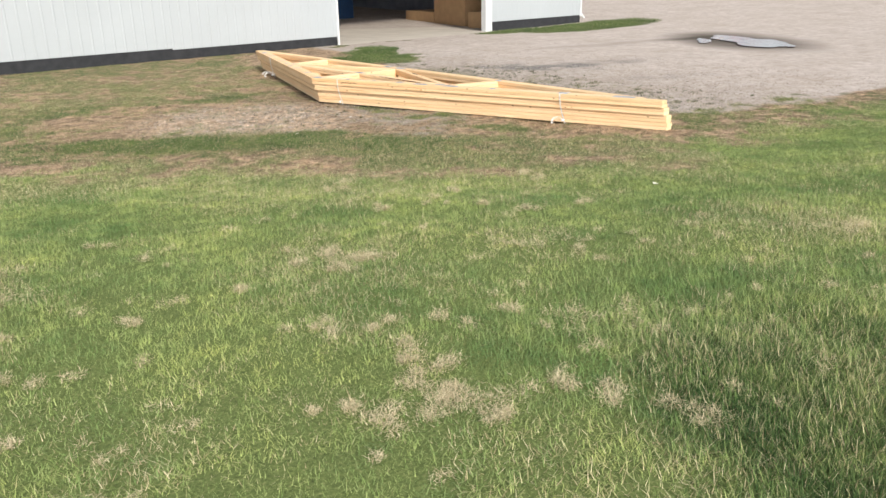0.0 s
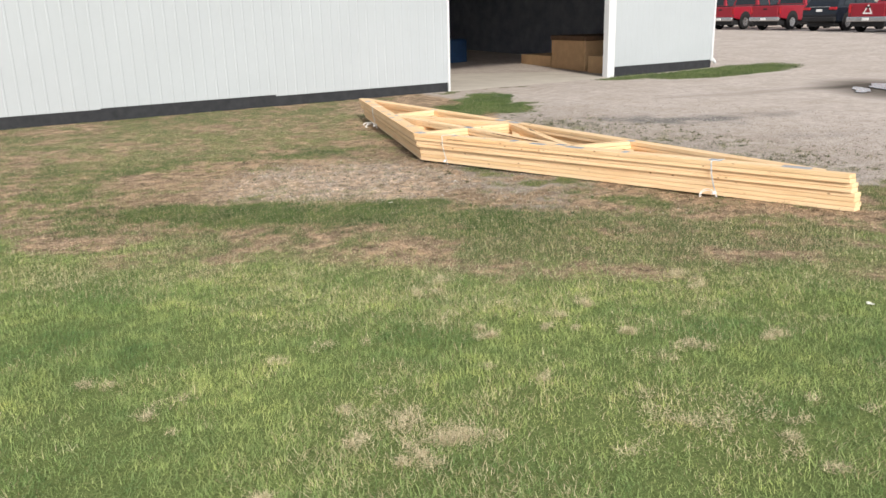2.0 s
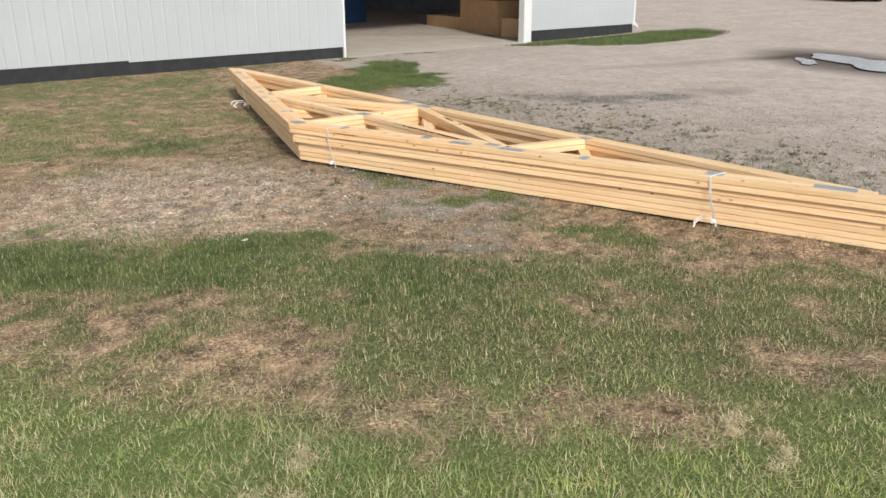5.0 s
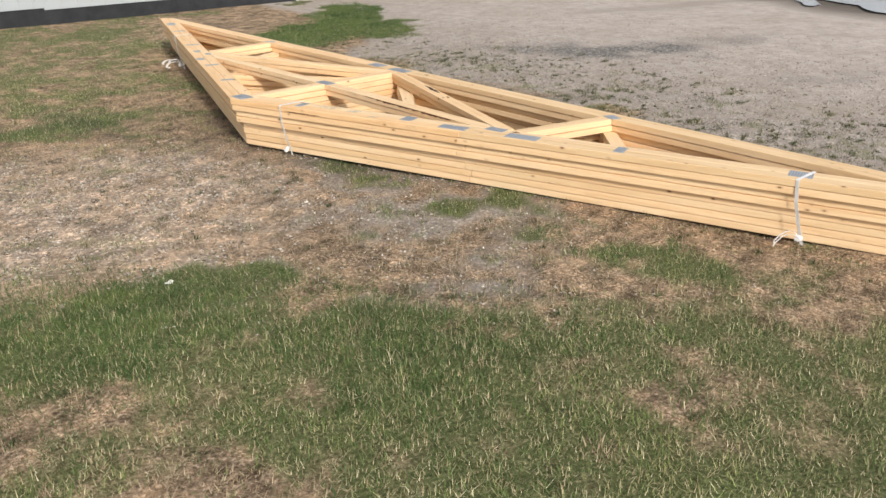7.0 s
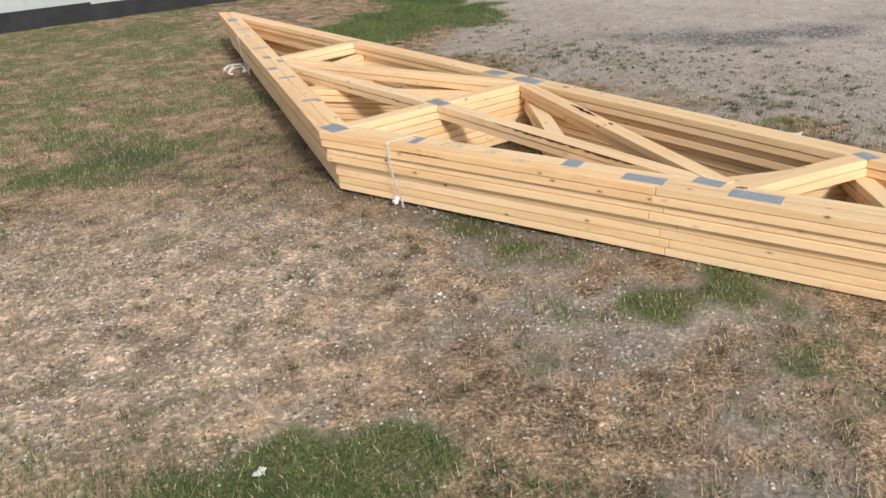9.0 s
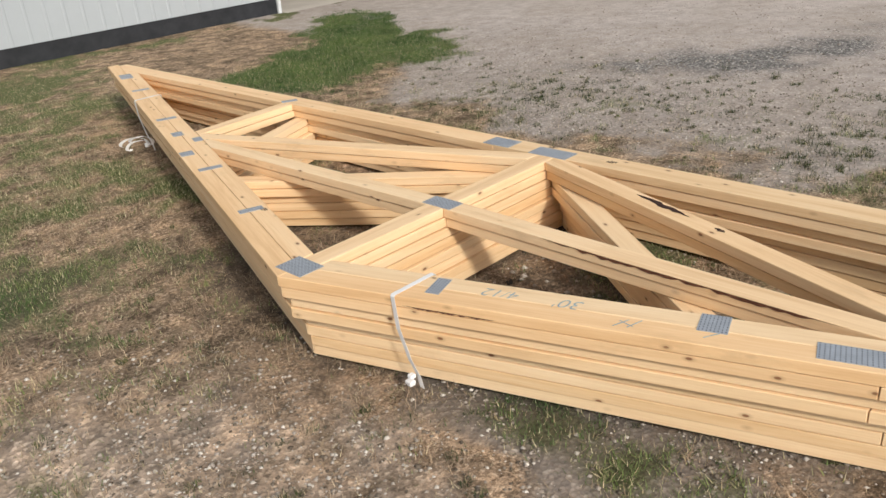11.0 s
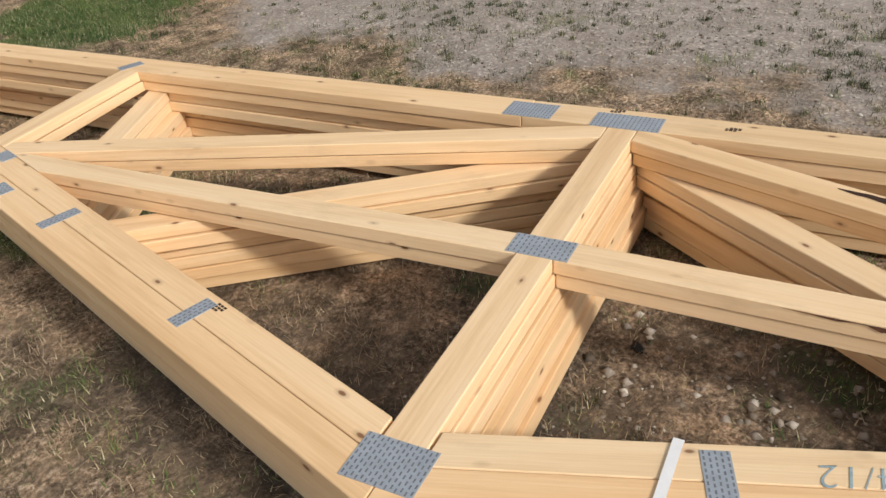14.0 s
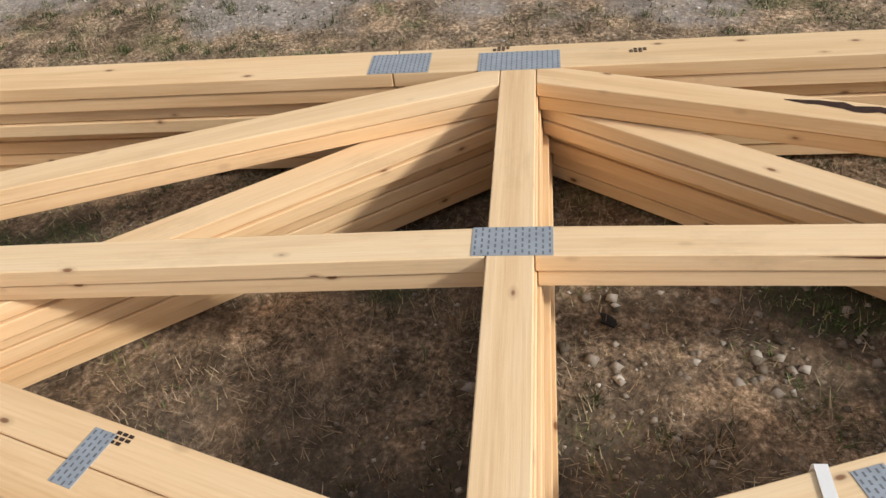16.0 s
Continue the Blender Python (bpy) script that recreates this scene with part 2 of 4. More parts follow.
def empty(name, m, label, category, group="", kind=""):
    e = new(name)
    e.empty_display_size = 0.1
    e.matrix_basis = m
    return tagged(e, label, category, group, kind)


def box(bm, lo, hi, bev=0.0, seg=1):
    r = bmesh.ops.create_cube(bm, size=1.0)
    c = [(a + b) / 2 for a, b in zip(lo, hi)]
    s = [b - a for a, b in zip(lo, hi)]
    for v in r["verts"]:
        v.co = Vector([c[i] + v.co[i] * s[i] for i in range(3)])
    if bev:
        edges = list({e for v in r["verts"] for e in v.link_edges})
        bmesh.ops.bevel(bm, geom=edges, offset=bev, segments=seg, affect="EDGES", profile=0.5)
    return bm


def prism(poly, z0, z1, bev=0.0, seg=1):
    """A flat polygon raised from z0 to z1, its edges eased."""
    bm = bmesh.new()
    f = bm.faces.new([bm.verts.new((x, y, z0)) for x, y in poly])
    g = bmesh.ops.extrude_face_region(bm, geom=[f])
    for v in [q for q in g["geom"] if isinstance(q, bmesh.types.BMVert)]:
        v.co.z = z1
    bmesh.ops.recalc_face_normals(bm, faces=bm.faces)
    if bev:
        bmesh.ops.bevel(bm, geom=list(bm.edges), offset=bev, segments=seg, affect="EDGES", profile=0.5)
    return bm


def tube(points, radius, sides=6):
    bm = bmesh.new()
    rings = []
    for i, p in enumerate(points):
        a, b = Vector(points[max(i - 1, 0)]), Vector(points[min(i + 1, len(points) - 1)])
        q = (b - a).normalized().to_track_quat("Z", "Y")
        rings.append([bm.verts.new(Vector(p) + q @ Vector((radius * math.cos(k * math.tau / sides), radius * math.sin(k * math.tau / sides), 0))) for k in range(sides)])
    for r, s in zip(rings, rings[1:]):
        for k in range(sides):
            bm.faces.new((r[k], r[(k + 1) % sides], s[(k + 1) % sides], s[k]))
    bm.faces.new(rings[0][::-1])
    bm.faces.new(rings[-1])
    return bm


def ribbon(points, width, across, thick=0.0012):
    """A flat band along points, its width along the vector 'across'."""
    bm = bmesh.new()
    w = Vector(across).normalized() * width / 2
    rows = []
    for i, p in enumerate(points):
        a, b = Vector(points[max(i - 1, 0)]), Vector(points[min(i + 1, len(points) - 1)])
        n = (b - a).cross(w)
        n = n.normalized() * thick if n.length > 1e-9 else Vector((0, 0, thick))
        p = Vector(p)
        rows.append([bm.verts.new(p - w), bm.verts.new(p + w), bm.verts.new(p + w + n), bm.verts.new(p - w + n)])
    for r, s in zip(rows, rows[1:]):
        for k in range(4):
            bm.faces.new((r[k], r[(k + 1) % 4], s[(k + 1) % 4], s[k]))
    bm.faces.new(rows[0][::-1])
    bm.faces.new(rows[-1])
    bmesh.ops.recalc_face_normals(bm, faces=bm.faces)
    return bm


# ---------------------------------------------------------------- the lie of the land
def smooth01(t):
    t = np.clip(t, 0, 1)
    return t * t * (3 - 2 * t)


def ground_z(x, y):
    """Height of the ground: level round the stack, a low rise where the walk starts, a slow rise to the far car park."""
    x, y = np.asarray(x, float), np.asarray(y, float)
    t = (8.2 - y - 0.6 * (x - 2.4)) / 4.0
    s = 0.185 * np.log1p(np.exp(np.clip(4 * t, -40, 40))) / 4
    s = 0.42 * np.tanh(s / 0.42)
    far = 0.58 * smooth01((np.hypot(x - 2, y - 3) - 22) / 22)
    lump = 0.012 * np.sin(2.1 * x + 0.7) * np.sin(1.7 * y) + 0.007 * np.sin(5.3 * x + 1.1 * y) * np.sin(4.1 * y - 0.8 * x)
    return -0.062 + s + far + lump * smooth01((20 - y) / 4)


def blob(x, y, cx, cy, a, b, turn=0.0, soft=0.35):
    """1 inside an ellipse, 0 outside."""
    c, s = math.cos(radians(turn)), math.sin(radians(turn))
    u, v = ((x - cx) * c + (y - cy) * s) / a, (-(x - cx) * s + (y - cy) * c) / b
    r = np.hypot(u, v)
    return smooth01((1 + soft - r) / (2 * soft))


def value_noise(x, y, scale, seed):
    """Smooth lattice noise, 0 to 1."""
    x, y = np.asarray(x, float) * scale, np.asarray(y, float) * scale
    xi, yi = np.floor(x).astype(np.int64), np.floor(y).astype(np.int64)
    fx, fy = x - xi, y - yi
    fx, fy = fx * fx * (3 - 2 * fx), fy * fy * (3 - 2 * fy)

    def lattice(a, c):
        h = (a * 374761393 + c * 668265263 + seed * 974634777) & 0x7FFFFFFF
        h = ((h ^ (h >> 13)) * 1274126177) & 0x7FFFFFFF
        return ((h ^ (h >> 16)) & 0xFFFF) / 65535.0
    top = lattice(xi, yi) * (1 - fx) + lattice(xi + 1, yi) * fx
    low = lattice(xi, yi + 1) * (1 - fx) + lattice(xi + 1, yi + 1) * fx
    return top * (1 - fy) + low * fy


def wobble(x, y, f, seed):
    """Several octaves of noise, about -1 to 1."""
    s = int(seed * 10)
    n = sum(value_noise(x + 31 * k, y - 17 * k, f * 0.5 * 2.1 ** k, s + k) * 0.55 ** k for k in range(5))
    return (n / 2.11 - 0.5) * 3.2


def lawn_mask(x, y):
    """The mown lawn, which thins out towards the stack."""
    w, f = wobble(x, y, 1.3, 0.4), wobble(x, y, 5.0, 2.0)
    edge = np.interp(x, [-8, 0, 1.5, 2.8, 3.8, 5.2, 6.2, 7.2, 9, 12, 20], [15, 10.0, 8.3, 7.0, 5.9, 5.0, 4.8, 4.9, 4.9, 4.6, 3.0])
    return edge, smooth01((edge - y + 0.9 * w + 0.6 * f) / 2.6 + 0.5) * (1 - 0.95 * blob(x, y, 0.25, 5.3, 0.42, 1.1, 5, 0.6))


def green_patch(x, y):
    """The lush patch beyond the stack."""
    m = np.maximum(blob(x, y, 9.2, 15.1, 1.6, 0.85, 15, 0.6), blob(x, y, 10.3, 16.3, 1.7, 0.6, 58, 0.6))
    return smooth01((m + 0.35 * wobble(x, y, 2.6, 7.0) + 0.25 * wobble(x, y, 11.0, 1.0) - 0.25) / 0.5) * (m > 0.02)


def corner_patch(x, y):
    """The tufty strip along the barn's corner."""
    m = np.maximum(blob(x, y, 20.3, 18.75, 3.2, 1.15, 5, 0.35), blob(x, y, 17.4, 19.1, 1.7, 0.5, 5, 0.4))
    return smooth01((m + 0.3 * wobble(x, y, 1.6, 9.0) + 0.2 * wobble(x, y, 6.0, 3.0) - 0.25) / 0.5) * (m > 0.02)


def bare_soil(x, y):
    """The pale bare patch before the stack."""
    return blob(x, y, 4.25, 9.85, 1.4, 1.35, 25, 0.55)


def masks(x, y):
    """How green, gravelly and stony the ground is, and how darkened by wetness and stack shade."""
    x, y = np.asarray(x, float), np.asarray(y, float)
    w = wobble(x, y, 1.3, 0.4)
    f = wobble(x, y, 5.0, 2.0)
    edge, lawn = lawn_mask(x, y)
    thin = 0.52 * smooth01((edge + 1.9 - y + 0.6 * w) / 1.0)
    rough = 0.55 * smooth01((y - 11.2 + 0.8 * w) / 1.3) * smooth01((7.4 - x + 0.25 * (y - 14)) / 1.2)
    side = 0.55 * smooth01((2.7 - x + 0.6 * w) / 1.3)
    band = 1.0 * blob(x, y, 2.9, 8.95, 1.3, 0.50, -33, 0.6) + 1.0 * blob(x, y, 4.45, 7.70, 1.5, 0.62, -48, 0.6)
    mixed = 0.72 * blob(x, y, 5.5, 6.1, 2.3, 1.15, -38, 0.5)
    worn = blob(x, y, 3.40, 6.80, 1.05, 0.42, -38, 0.6)
    spots = (0.85 * blob(x, y, 4.65, 8.42, 0.40, 0.20, -20, 0.6) + 0.7 * blob(x, y, 5.47, 8.45, 0.22, 0.13, 0, 0.6) + 0.7 * blob(x, y, 6.25, 7.85, 0.25, 0.14, 0, 0.6)
             + 0.8 * blob(x, y, 6.4, 7.25, 0.42, 0.20, -60, 0.7) + 0.6 * blob(x, y, 6.4, 6.7, 0.5, 0.3, -60, 0.7) + 0.5 * blob(x, y, 4.6, 9.15, 0.2, 0.12, 0, 0.6)
             + 0.7 * blob(x, y, 4.45, 6.85, 0.55, 0.3, 0, 0.7) + 0.5 * blob(x, y, 5.75, 12.1, 0.9, 0.4, 80, 0.7) + 0.3 * blob(x, y, 5.3, 11.2, 0.7, 0.4, 60, 0.7))
    g = wobble(x, y, 14.0, 6.0)
    weeds = 0.6 * blob(x, y, 8.75, 10.4, 1.15, 4.2, 6, 0.7) * smooth01((0.45 * f + 0.85 * g - 0.22) / 0.3)
    patch = green_patch(x, y)
    corner = corner_patch(x, y)
    under = 0.7 * blob(x, y, 6.5, 10.6, 0.8, 3.5, 3) * smooth01((f - 0.1) / 0.4)
    fringe = 0.45 * blob(x, y, 4, 17.95, 9, 0.5, 6.3, 0.3) * smooth01((f + 0.1) / 0.4)
    field = np.maximum.reduce([0.95 * thin, rough, side, mixed, 0.85 * np.clip(band + 0.85 * spots, 0, 1), 1.0 * patch, under, fringe])
    bare = bare_soil(x, y)
    field = np.maximum(field, 0.24 * smooth01((8.0 - x) / 0.8)) * (1 - 0.35 * bare) * (1 - 0.25 * worn)
    # patchy growth: tufts from hand-size to a stride across
    green = smooth01((field + 0.20 * w + 0.30 * f + 0.36 * g - 0.06) / 0.80)
    green = np.maximum.reduce([green * (field > 0.02), lawn * smooth01((lawn + 0.25 * f + 0.25 * g - 0.1) / 0.5), weeds, corner])
    drive = smooth01((x - 7.2 - 0.4 * w - 0.6 * f) / 2.3) * smooth01((y - np.interp(x, [7, 9, 12, 20, 40], [6.9, 6.3, 6.0, 5.5, 4.5]) + w * 0.5) / 1.0 + 0.5)
    drive = drive * (1 - 0.9 * smooth01((y - np.interp(x, [7, 9, 11], [12.6, 13.4, 15.8])) / 1.0) * smooth01((10.6 - x) / 1.2))
    loose = 0.85 * bare + 0.9 * blob(x, y, 5.4, 8.8, 1.7, 1.0, -30, 0.6) + 0.5 * blob(x, y, 5.3, 7.3, 1.5, 0.5, -35, 0.7) + 0.5 * blob(x, y, 6.5, 10.0, 0.9, 1.3, 0)
    drive = np.maximum(drive, np.clip(loose, 0, 0.9) * np.clip(0.62 + 0.55 * f + 0.25 * g, 0, 1))
    drive = np.maximum(drive, smooth01((y - 30) / 6))
    stone = (0.8 * blob(x, y, 11.0, 11.7, 1.6, 0.6, -50, 0.7) + 0.5 * blob(x, y, 12.8, 11.2, 1.6, 0.5, -15, 0.7) + 0.45 * blob(x, y, 11.6, 9.0, 1.5, 0.5, -20, 0.7)) * (0.8 + 0.5 * f)
    wet_shade = 0.75 * blob(x, y, 18.5, 12.3, 2.9, 1.5, 58, 0.6) + 0.3 * blob(x, y, 15.5, 14.0, 3.0, 0.4, -8, 0.6)
    # dark soil beside the stack; second blob colours in the shade beneath it
    wet_shade = wet_shade + np.clip(0.72 + 0.35 * f, 0, 1) * (0.5 * blob(x, y, 5.35, 11.45, 0.75, 1.6, 12, 0.5) + 0.72 * blob(x, y, 6.55, 10.6, 0.75, 2.2, -4, 0.5))
    return [np.clip(m, 0, 1) for m in (green, drive, stone, wet_shade)]


def build_ground():
    """One sheet to the horizon: fine cells near the walk, wide ones far off."""
    def axis(lo, hi, step, reach):
        mid = list(np.arange(lo, hi + 1e-6, step))
        out, d = [], step
        p = hi
        while p < reach:
            d *= 1.16
            p += d
            out.append(p)
        low, d, p = [], step, lo
        while p > -reach:
            d *= 1.16
            p -= d
            low.append(p)
        return np.array(low[::-1] + mid + out)
    xs, ys = axis(-3.0, 14.0, 0.075, 900), axis(0.0, 19.0, 0.075, 900)
    gx, gy = np.meshgrid(xs, ys)
    x, y = gx.ravel(), gy.ravel()
    z = ground_z(x, y)
    fine = smooth01((13 - np.hypot(x - 5, y - 8)) / 4)
    rng = np.random.default_rng(3)
    z = z + fine * rng.normal(0, 0.0035, z.shape)
    nx, ny = len(xs), len(ys)
    i = np.arange(nx * ny).reshape(ny, nx)
    f = np.stack([i[:-1, :-1], i[:-1, 1:], i[1:, 1:], i[1:, :-1]], -1).reshape(-1, 4)
    me = bpy.data.meshes.new("ground")
    me.from_pydata(np.stack([x, y, z], 1).tolist(), [], f.tolist())
    for name, vals in zip(("green", "gravel", "stone", "wet_shade", "dusty", "lawn"), (*masks(x, y), bare_soil(x, y), np.maximum(lawn_mask(x, y)[1], 0.4 * green_patch(x, y)))):
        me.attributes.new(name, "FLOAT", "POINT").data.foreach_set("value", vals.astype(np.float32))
    me.polygons.foreach_set("use_smooth", np.ones(len(me.polygons), bool))
    me.materials.append(GROUND)
    return tagged(new("ground", me), "lawn, thin dry turf and gravel yard", "ground", kind="structure")


build_ground()


# ---------------------------------------------------------------- roof trusses
TRUSS_TURN = 93.9                           # own x runs to the far heel, own y to the peak
TRUSS_AT = (7.283, 10.603)                   # far edge of the bottom chord at the king post
THICK, PITCH = 0.0397, 0.0435               # lumber thickness, layer spacing
LAYERS, TOP_Z = 8, 0.308
SLOPE, PEAK, HALF = 1 / 3, 1.655, 4.57      # rise per run, peak height, half span
BC0, BC = -0.03, 0.108                                  # bottom chord depth
TC = 0.0885                                  # top chord depth


def bx(*args, bev=0.0):
    bm = bmesh.new()
    return box(bm, *args, bev=bev)


def board(name, poly, parent, z, material=None, label=""):
    """A board given by its outline in truss coordinates; its own x runs along its longest edge."""
    pts = [Vector((-u, v)) for u, v in poly]
    i = max(range(len(pts)), key=lambda k: (pts[(k + 1) % len(pts)] - pts[k]).length)
    d = pts[(i + 1) % len(pts)] - pts[i]
    a, o = math.atan2(d.y, d.x), sum(pts, Vector((0, 0))) / len(pts)
    c, s = math.cos(-a), math.sin(-a)
    loc = [((p - o).x * c - (p - o).y * s, (p - o).x * s + (p - o).y * c) for p in pts]
    bm = prism(loc, -THICK / 2, THICK / 2, 0.0022)
    return part(name, bm, material or WOOD, parent, label, pose(o.x, o.y, z, 0, 0, math.degrees(a)))


def strip(p, q, w, skew0=0.0, skew1=0.0):
    """Outline of a board of width w along p to q, its ends skewed."""
    p, q = Vector(p), Vector(q)
    d = (q - p).normalized()
    n = Vector((-d.y, d.x)) * w / 2
    return [p - n - d * skew0, q - n - d * skew1, q + n + d * skew1, p + n + d * skew0]


def keep_side(poly, a, b):
    """The part of a convex outline to the left of the line from a to b."""
    a, d = Vector(a), Vector(b) - Vector(a)
    side = [d.x * (p[1] - a.y) - d.y * (p[0] - a.x) for p in poly]
    out = []
    for i, p in enumerate(poly):
        q, s0, s1 = poly[(i + 1) % len(poly)], side[i], side[(i + 1) % len(poly)]
        if s0 >= 0:
            out.append(Vector(p))
        if s0 * s1 < 0:
            out.append(Vector(p).lerp(Vector(q), s0 / (s0 - s1)))
    return out


def fitted(p, q, w, cuts=()):
    """A web cut to sit between the chords, and past the given lines."""
    p, q = Vector(p), Vector(q)
    d = (q - p).normalized() * 0.25
    poly = strip(p - d, q + d, w)
    gap, inner = 0.002, 2 * TC - 0.002
    poly = keep_side(poly, (-9, BC + gap), (9, BC + gap))
    poly = keep_side(poly, (3, tc_line(3, inner)), (0, tc_line(0, inner)))
    poly = keep_side(poly, (0, tc_line(0, inner)), (-3, tc_line(3, inner)))
    for a, b in cuts:
        poly = keep_side(poly, a, b)
    return poly


def plate(name, u, v, w, h, turn, parent, z, cols, rows):
    """A pressed steel connector plate with its rows of punched slots."""
    bm = bmesh.new()
    box(bm, (-w / 2, -h / 2, 0), (w / 2, h / 2, 0.0016))
    for f in bm.faces:
        f.material_index = 0
    cols, rows = round(cols * 1.35), round(rows * 1.35)
    sx, sy = w / cols, h / rows
    for i in range(cols):
        for j in range(rows):
            cx, cy = -w / 2 + (i + 0.5) * sx, -h / 2 + (j + 0.5) * sy + (0.15 * sy if i % 2 else -0.15 * sy)
            a, b = min(sx * 0.17, 0.0018), min(sy * 0.30, 0.0052)
            vs = [bm.verts.new((cx + p * a, cy + q * b, 0.0019)) for p, q in ((-1, -1), (1, -1), (1, 1), (-1, 1))]
            bm.faces.new(vs).material_index = 1
    return part(name, bm, [GALV, SLOT], parent, "punched galvanised steel plate", pose(-u, v, z + THICK / 2, 0, 0, -turn))


def tc_line(u, depth=0.0):
    """Outer edge of the top chord above u, less a depth measured square to it."""
    return PEAK - SLOPE * abs(u) - depth * math.sqrt(1 + SLOPE * SLOPE)


def chord(side, d0, d1, u0, u1, square=False):
    """Outline of a top chord board between two depths, from u0 (at the peak) to u1, plumb cut."""
    return [(side * u0, tc_line(u0, d0)), (side * u1, tc_line(u1, d0)), (side * u1, tc_line(u1, d1)), (side * u0, tc_line(u0, d1))]


def truss(layer):
    upper = layer < 2
    z = TOP_Z - THICK / 2 - layer * PITCH
    rnd = random.Random(layer * 7 + 3)
    # the lower ones of the stack lie further back, each a little out of line
    shift_v = [0, -0.006, -0.031, -0.024, -0.070, -0.067, -0.073, -0.079][layer]
    shift_u = -0.006 * layer + (rnd.uniform(-0.008, 0.008) if layer else 0.0)
    base = pose(TRUSS_AT[0], TRUSS_AT[1], 0, 0, 0, TRUSS_TURN) @ pose(shift_u, shift_v, 0, 0, 0, rnd.uniform(-0.12, 0.12) if layer else 0)
    t = empty("roof_truss", pose(0, 0, z) @ base,
              "new pine roof truss lying flat in a strapped stack" if layer else "topmost pine roof truss with steel plates and crayon marks",
              "roof truss", "trusses of the stack")
    m = WOOD if layer % 3 else WOOD_WARM
    splice = [1.79, 1.77, 1.80, 1.74, 1.83, 1.76, 1.79, 1.78][layer]
    tail = HALF + 0.27
    board("bottom_chord", [(-HALF, BC0), (-0.335, BC0), (-0.335, BC), (-HALF + 0.225, BC), (-HALF, tc_line(HALF, TC) - 0.002)], t, 0, WOOD)
    board("bottom_chord", [(-0.332, BC0 + 0.003), (HALF, BC0 + 0.003), (HALF, tc_line(HALF, TC) - 0.002), (HALF - 0.225, BC), (-0.332, BC)], t, 0, WOOD)
    for side in (-1, 1):
        if side > 0:
            board("top_chord", chord(1, 0, TC, 0.001, splice), t, 0, m)
            board("top_chord", chord(1, 0, TC, splice + 0.003, tail), t, 0, WOOD)
        else:
            board("top_chord", chord(-1, 0, TC, 0.001, tail - 0.2), t, 0, m)
        inner = [Vector(p) for p in chord(side, TC + 0.002, 2 * TC - 0.004, 0.052, HALF - 0.02)]
        inner = keep_side(inner if side < 0 else inner[::-1], (-9, BC + 0.002), (9, BC + 0.002))
        board("inner_chord", inner, t, 0, WOOD)
    kp = 0.0455
    board("king_post", [(-kp, BC + 0.003), (kp, BC + 0.003), (kp, tc_line(kp, TC) - 0.003), (-kp, tc_line(kp, TC) - 0.003)], t, 0, WOOD if upper else m)
    w = 0.09
    left_post, right_post = ((-kp - 0.002, 0), (-kp - 0.002, 2)), ((kp + 0.002, 2), (kp + 0.002, 0))
    if upper:
        # diagonals from the foot of the king post, collar ties, and the short struts
        over_l, over_r = ((-1.844, 0.851), (0.016, 0.172)), ((-0.015, 0.169), (1.915, 0.838))
        strut_l, strut_r = ((-2.06, 0.112), (-1.985, 0.80)), ((2.20, 0.112), (2.045, 0.80))
        past_l = ((-1.936, 2), (-1.936, 0))
        board("web", fitted((0, 0.126), (-1.86, 0.805), w, (left_post, past_l)), t, 0, WOOD)
        board("web", fitted((0, 0.121), (1.93, 0.79), w, (right_post, ((1.985, 0), (1.985, 2)))), t, 0, WOOD_WARM)
        board("collar_tie", fitted((-0.048, 0.822), (-1.66, 0.876), w, (left_post, over_l)), t, 0, WOOD)
        board("collar_tie", fitted((0.048, 0.820), (1.82, 0.842), w, (right_post, over_r)), t, 0, WOOD)
        board("web", fitted(*strut_l, w), t, 0, WOOD)
        board("web", fitted(*strut_r, w), t, 0, WOOD)
    else:
        board("web", fitted((-0.03, 0.117), (-1.26, 1.01), w, (left_post,)), t, 0, m)
        board("web", fitted((0.03, 0.113), (1.27, 0.995), w, (right_post,)), t, 0, WOOD)
        board("web", fitted((-1.97, 0.112), (-1.66, 0.885), w), t, 0, WOOD)
        board("web", fitted((2.24, 0.16), (2.66, 0.56), w), t, 0, m)
        board("web", fitted((2.06, 0.14), (1.70, 0.86), w), t, 0, WOOD)
    if layer <= 2:
        k = math.degrees(math.atan(SLOPE))
        P = lambda u, v, w_, h_, turn, c, r: plate("connector_plate", u, v, w_, h_, turn, t, 0, c, r)
        if layer == 0:
            P(0.0, 1.558, 0.146, 0.108, 0, 11, 5)
            P(0.002, 0.064, 0.215, 0.104, 0, 12, 5)
            P(-0.320, 0.052, 0.165, 0.110, 0, 10, 5)
            P(0.004, 0.822, 0.156, 0.086, 0, 9, 4)
            for u, d, w_, h_, c, r in ((-0.642, 0.10, 0.044, 0.105, 3, 6), (-1.322, 0.088, 0.045, 0.115, 3, 6), (-1.66, 0.040, 0.085, 0.07, 6, 4), (-2.07, 0.075, 0.095, 0.06, 6, 4),
                                       (-1.86, 0.150, 0.085, 0.05, 5, 3), (-2.47, 0.088, 0.05, 0.12, 3, 6), (-3.45, 0.088, 0.05, 0.12, 3, 6), (-4.05, 0.07, 0.19, 0.09, 10, 5)):
                P(u, tc_line(u, d), w_, h_, k, c, r)
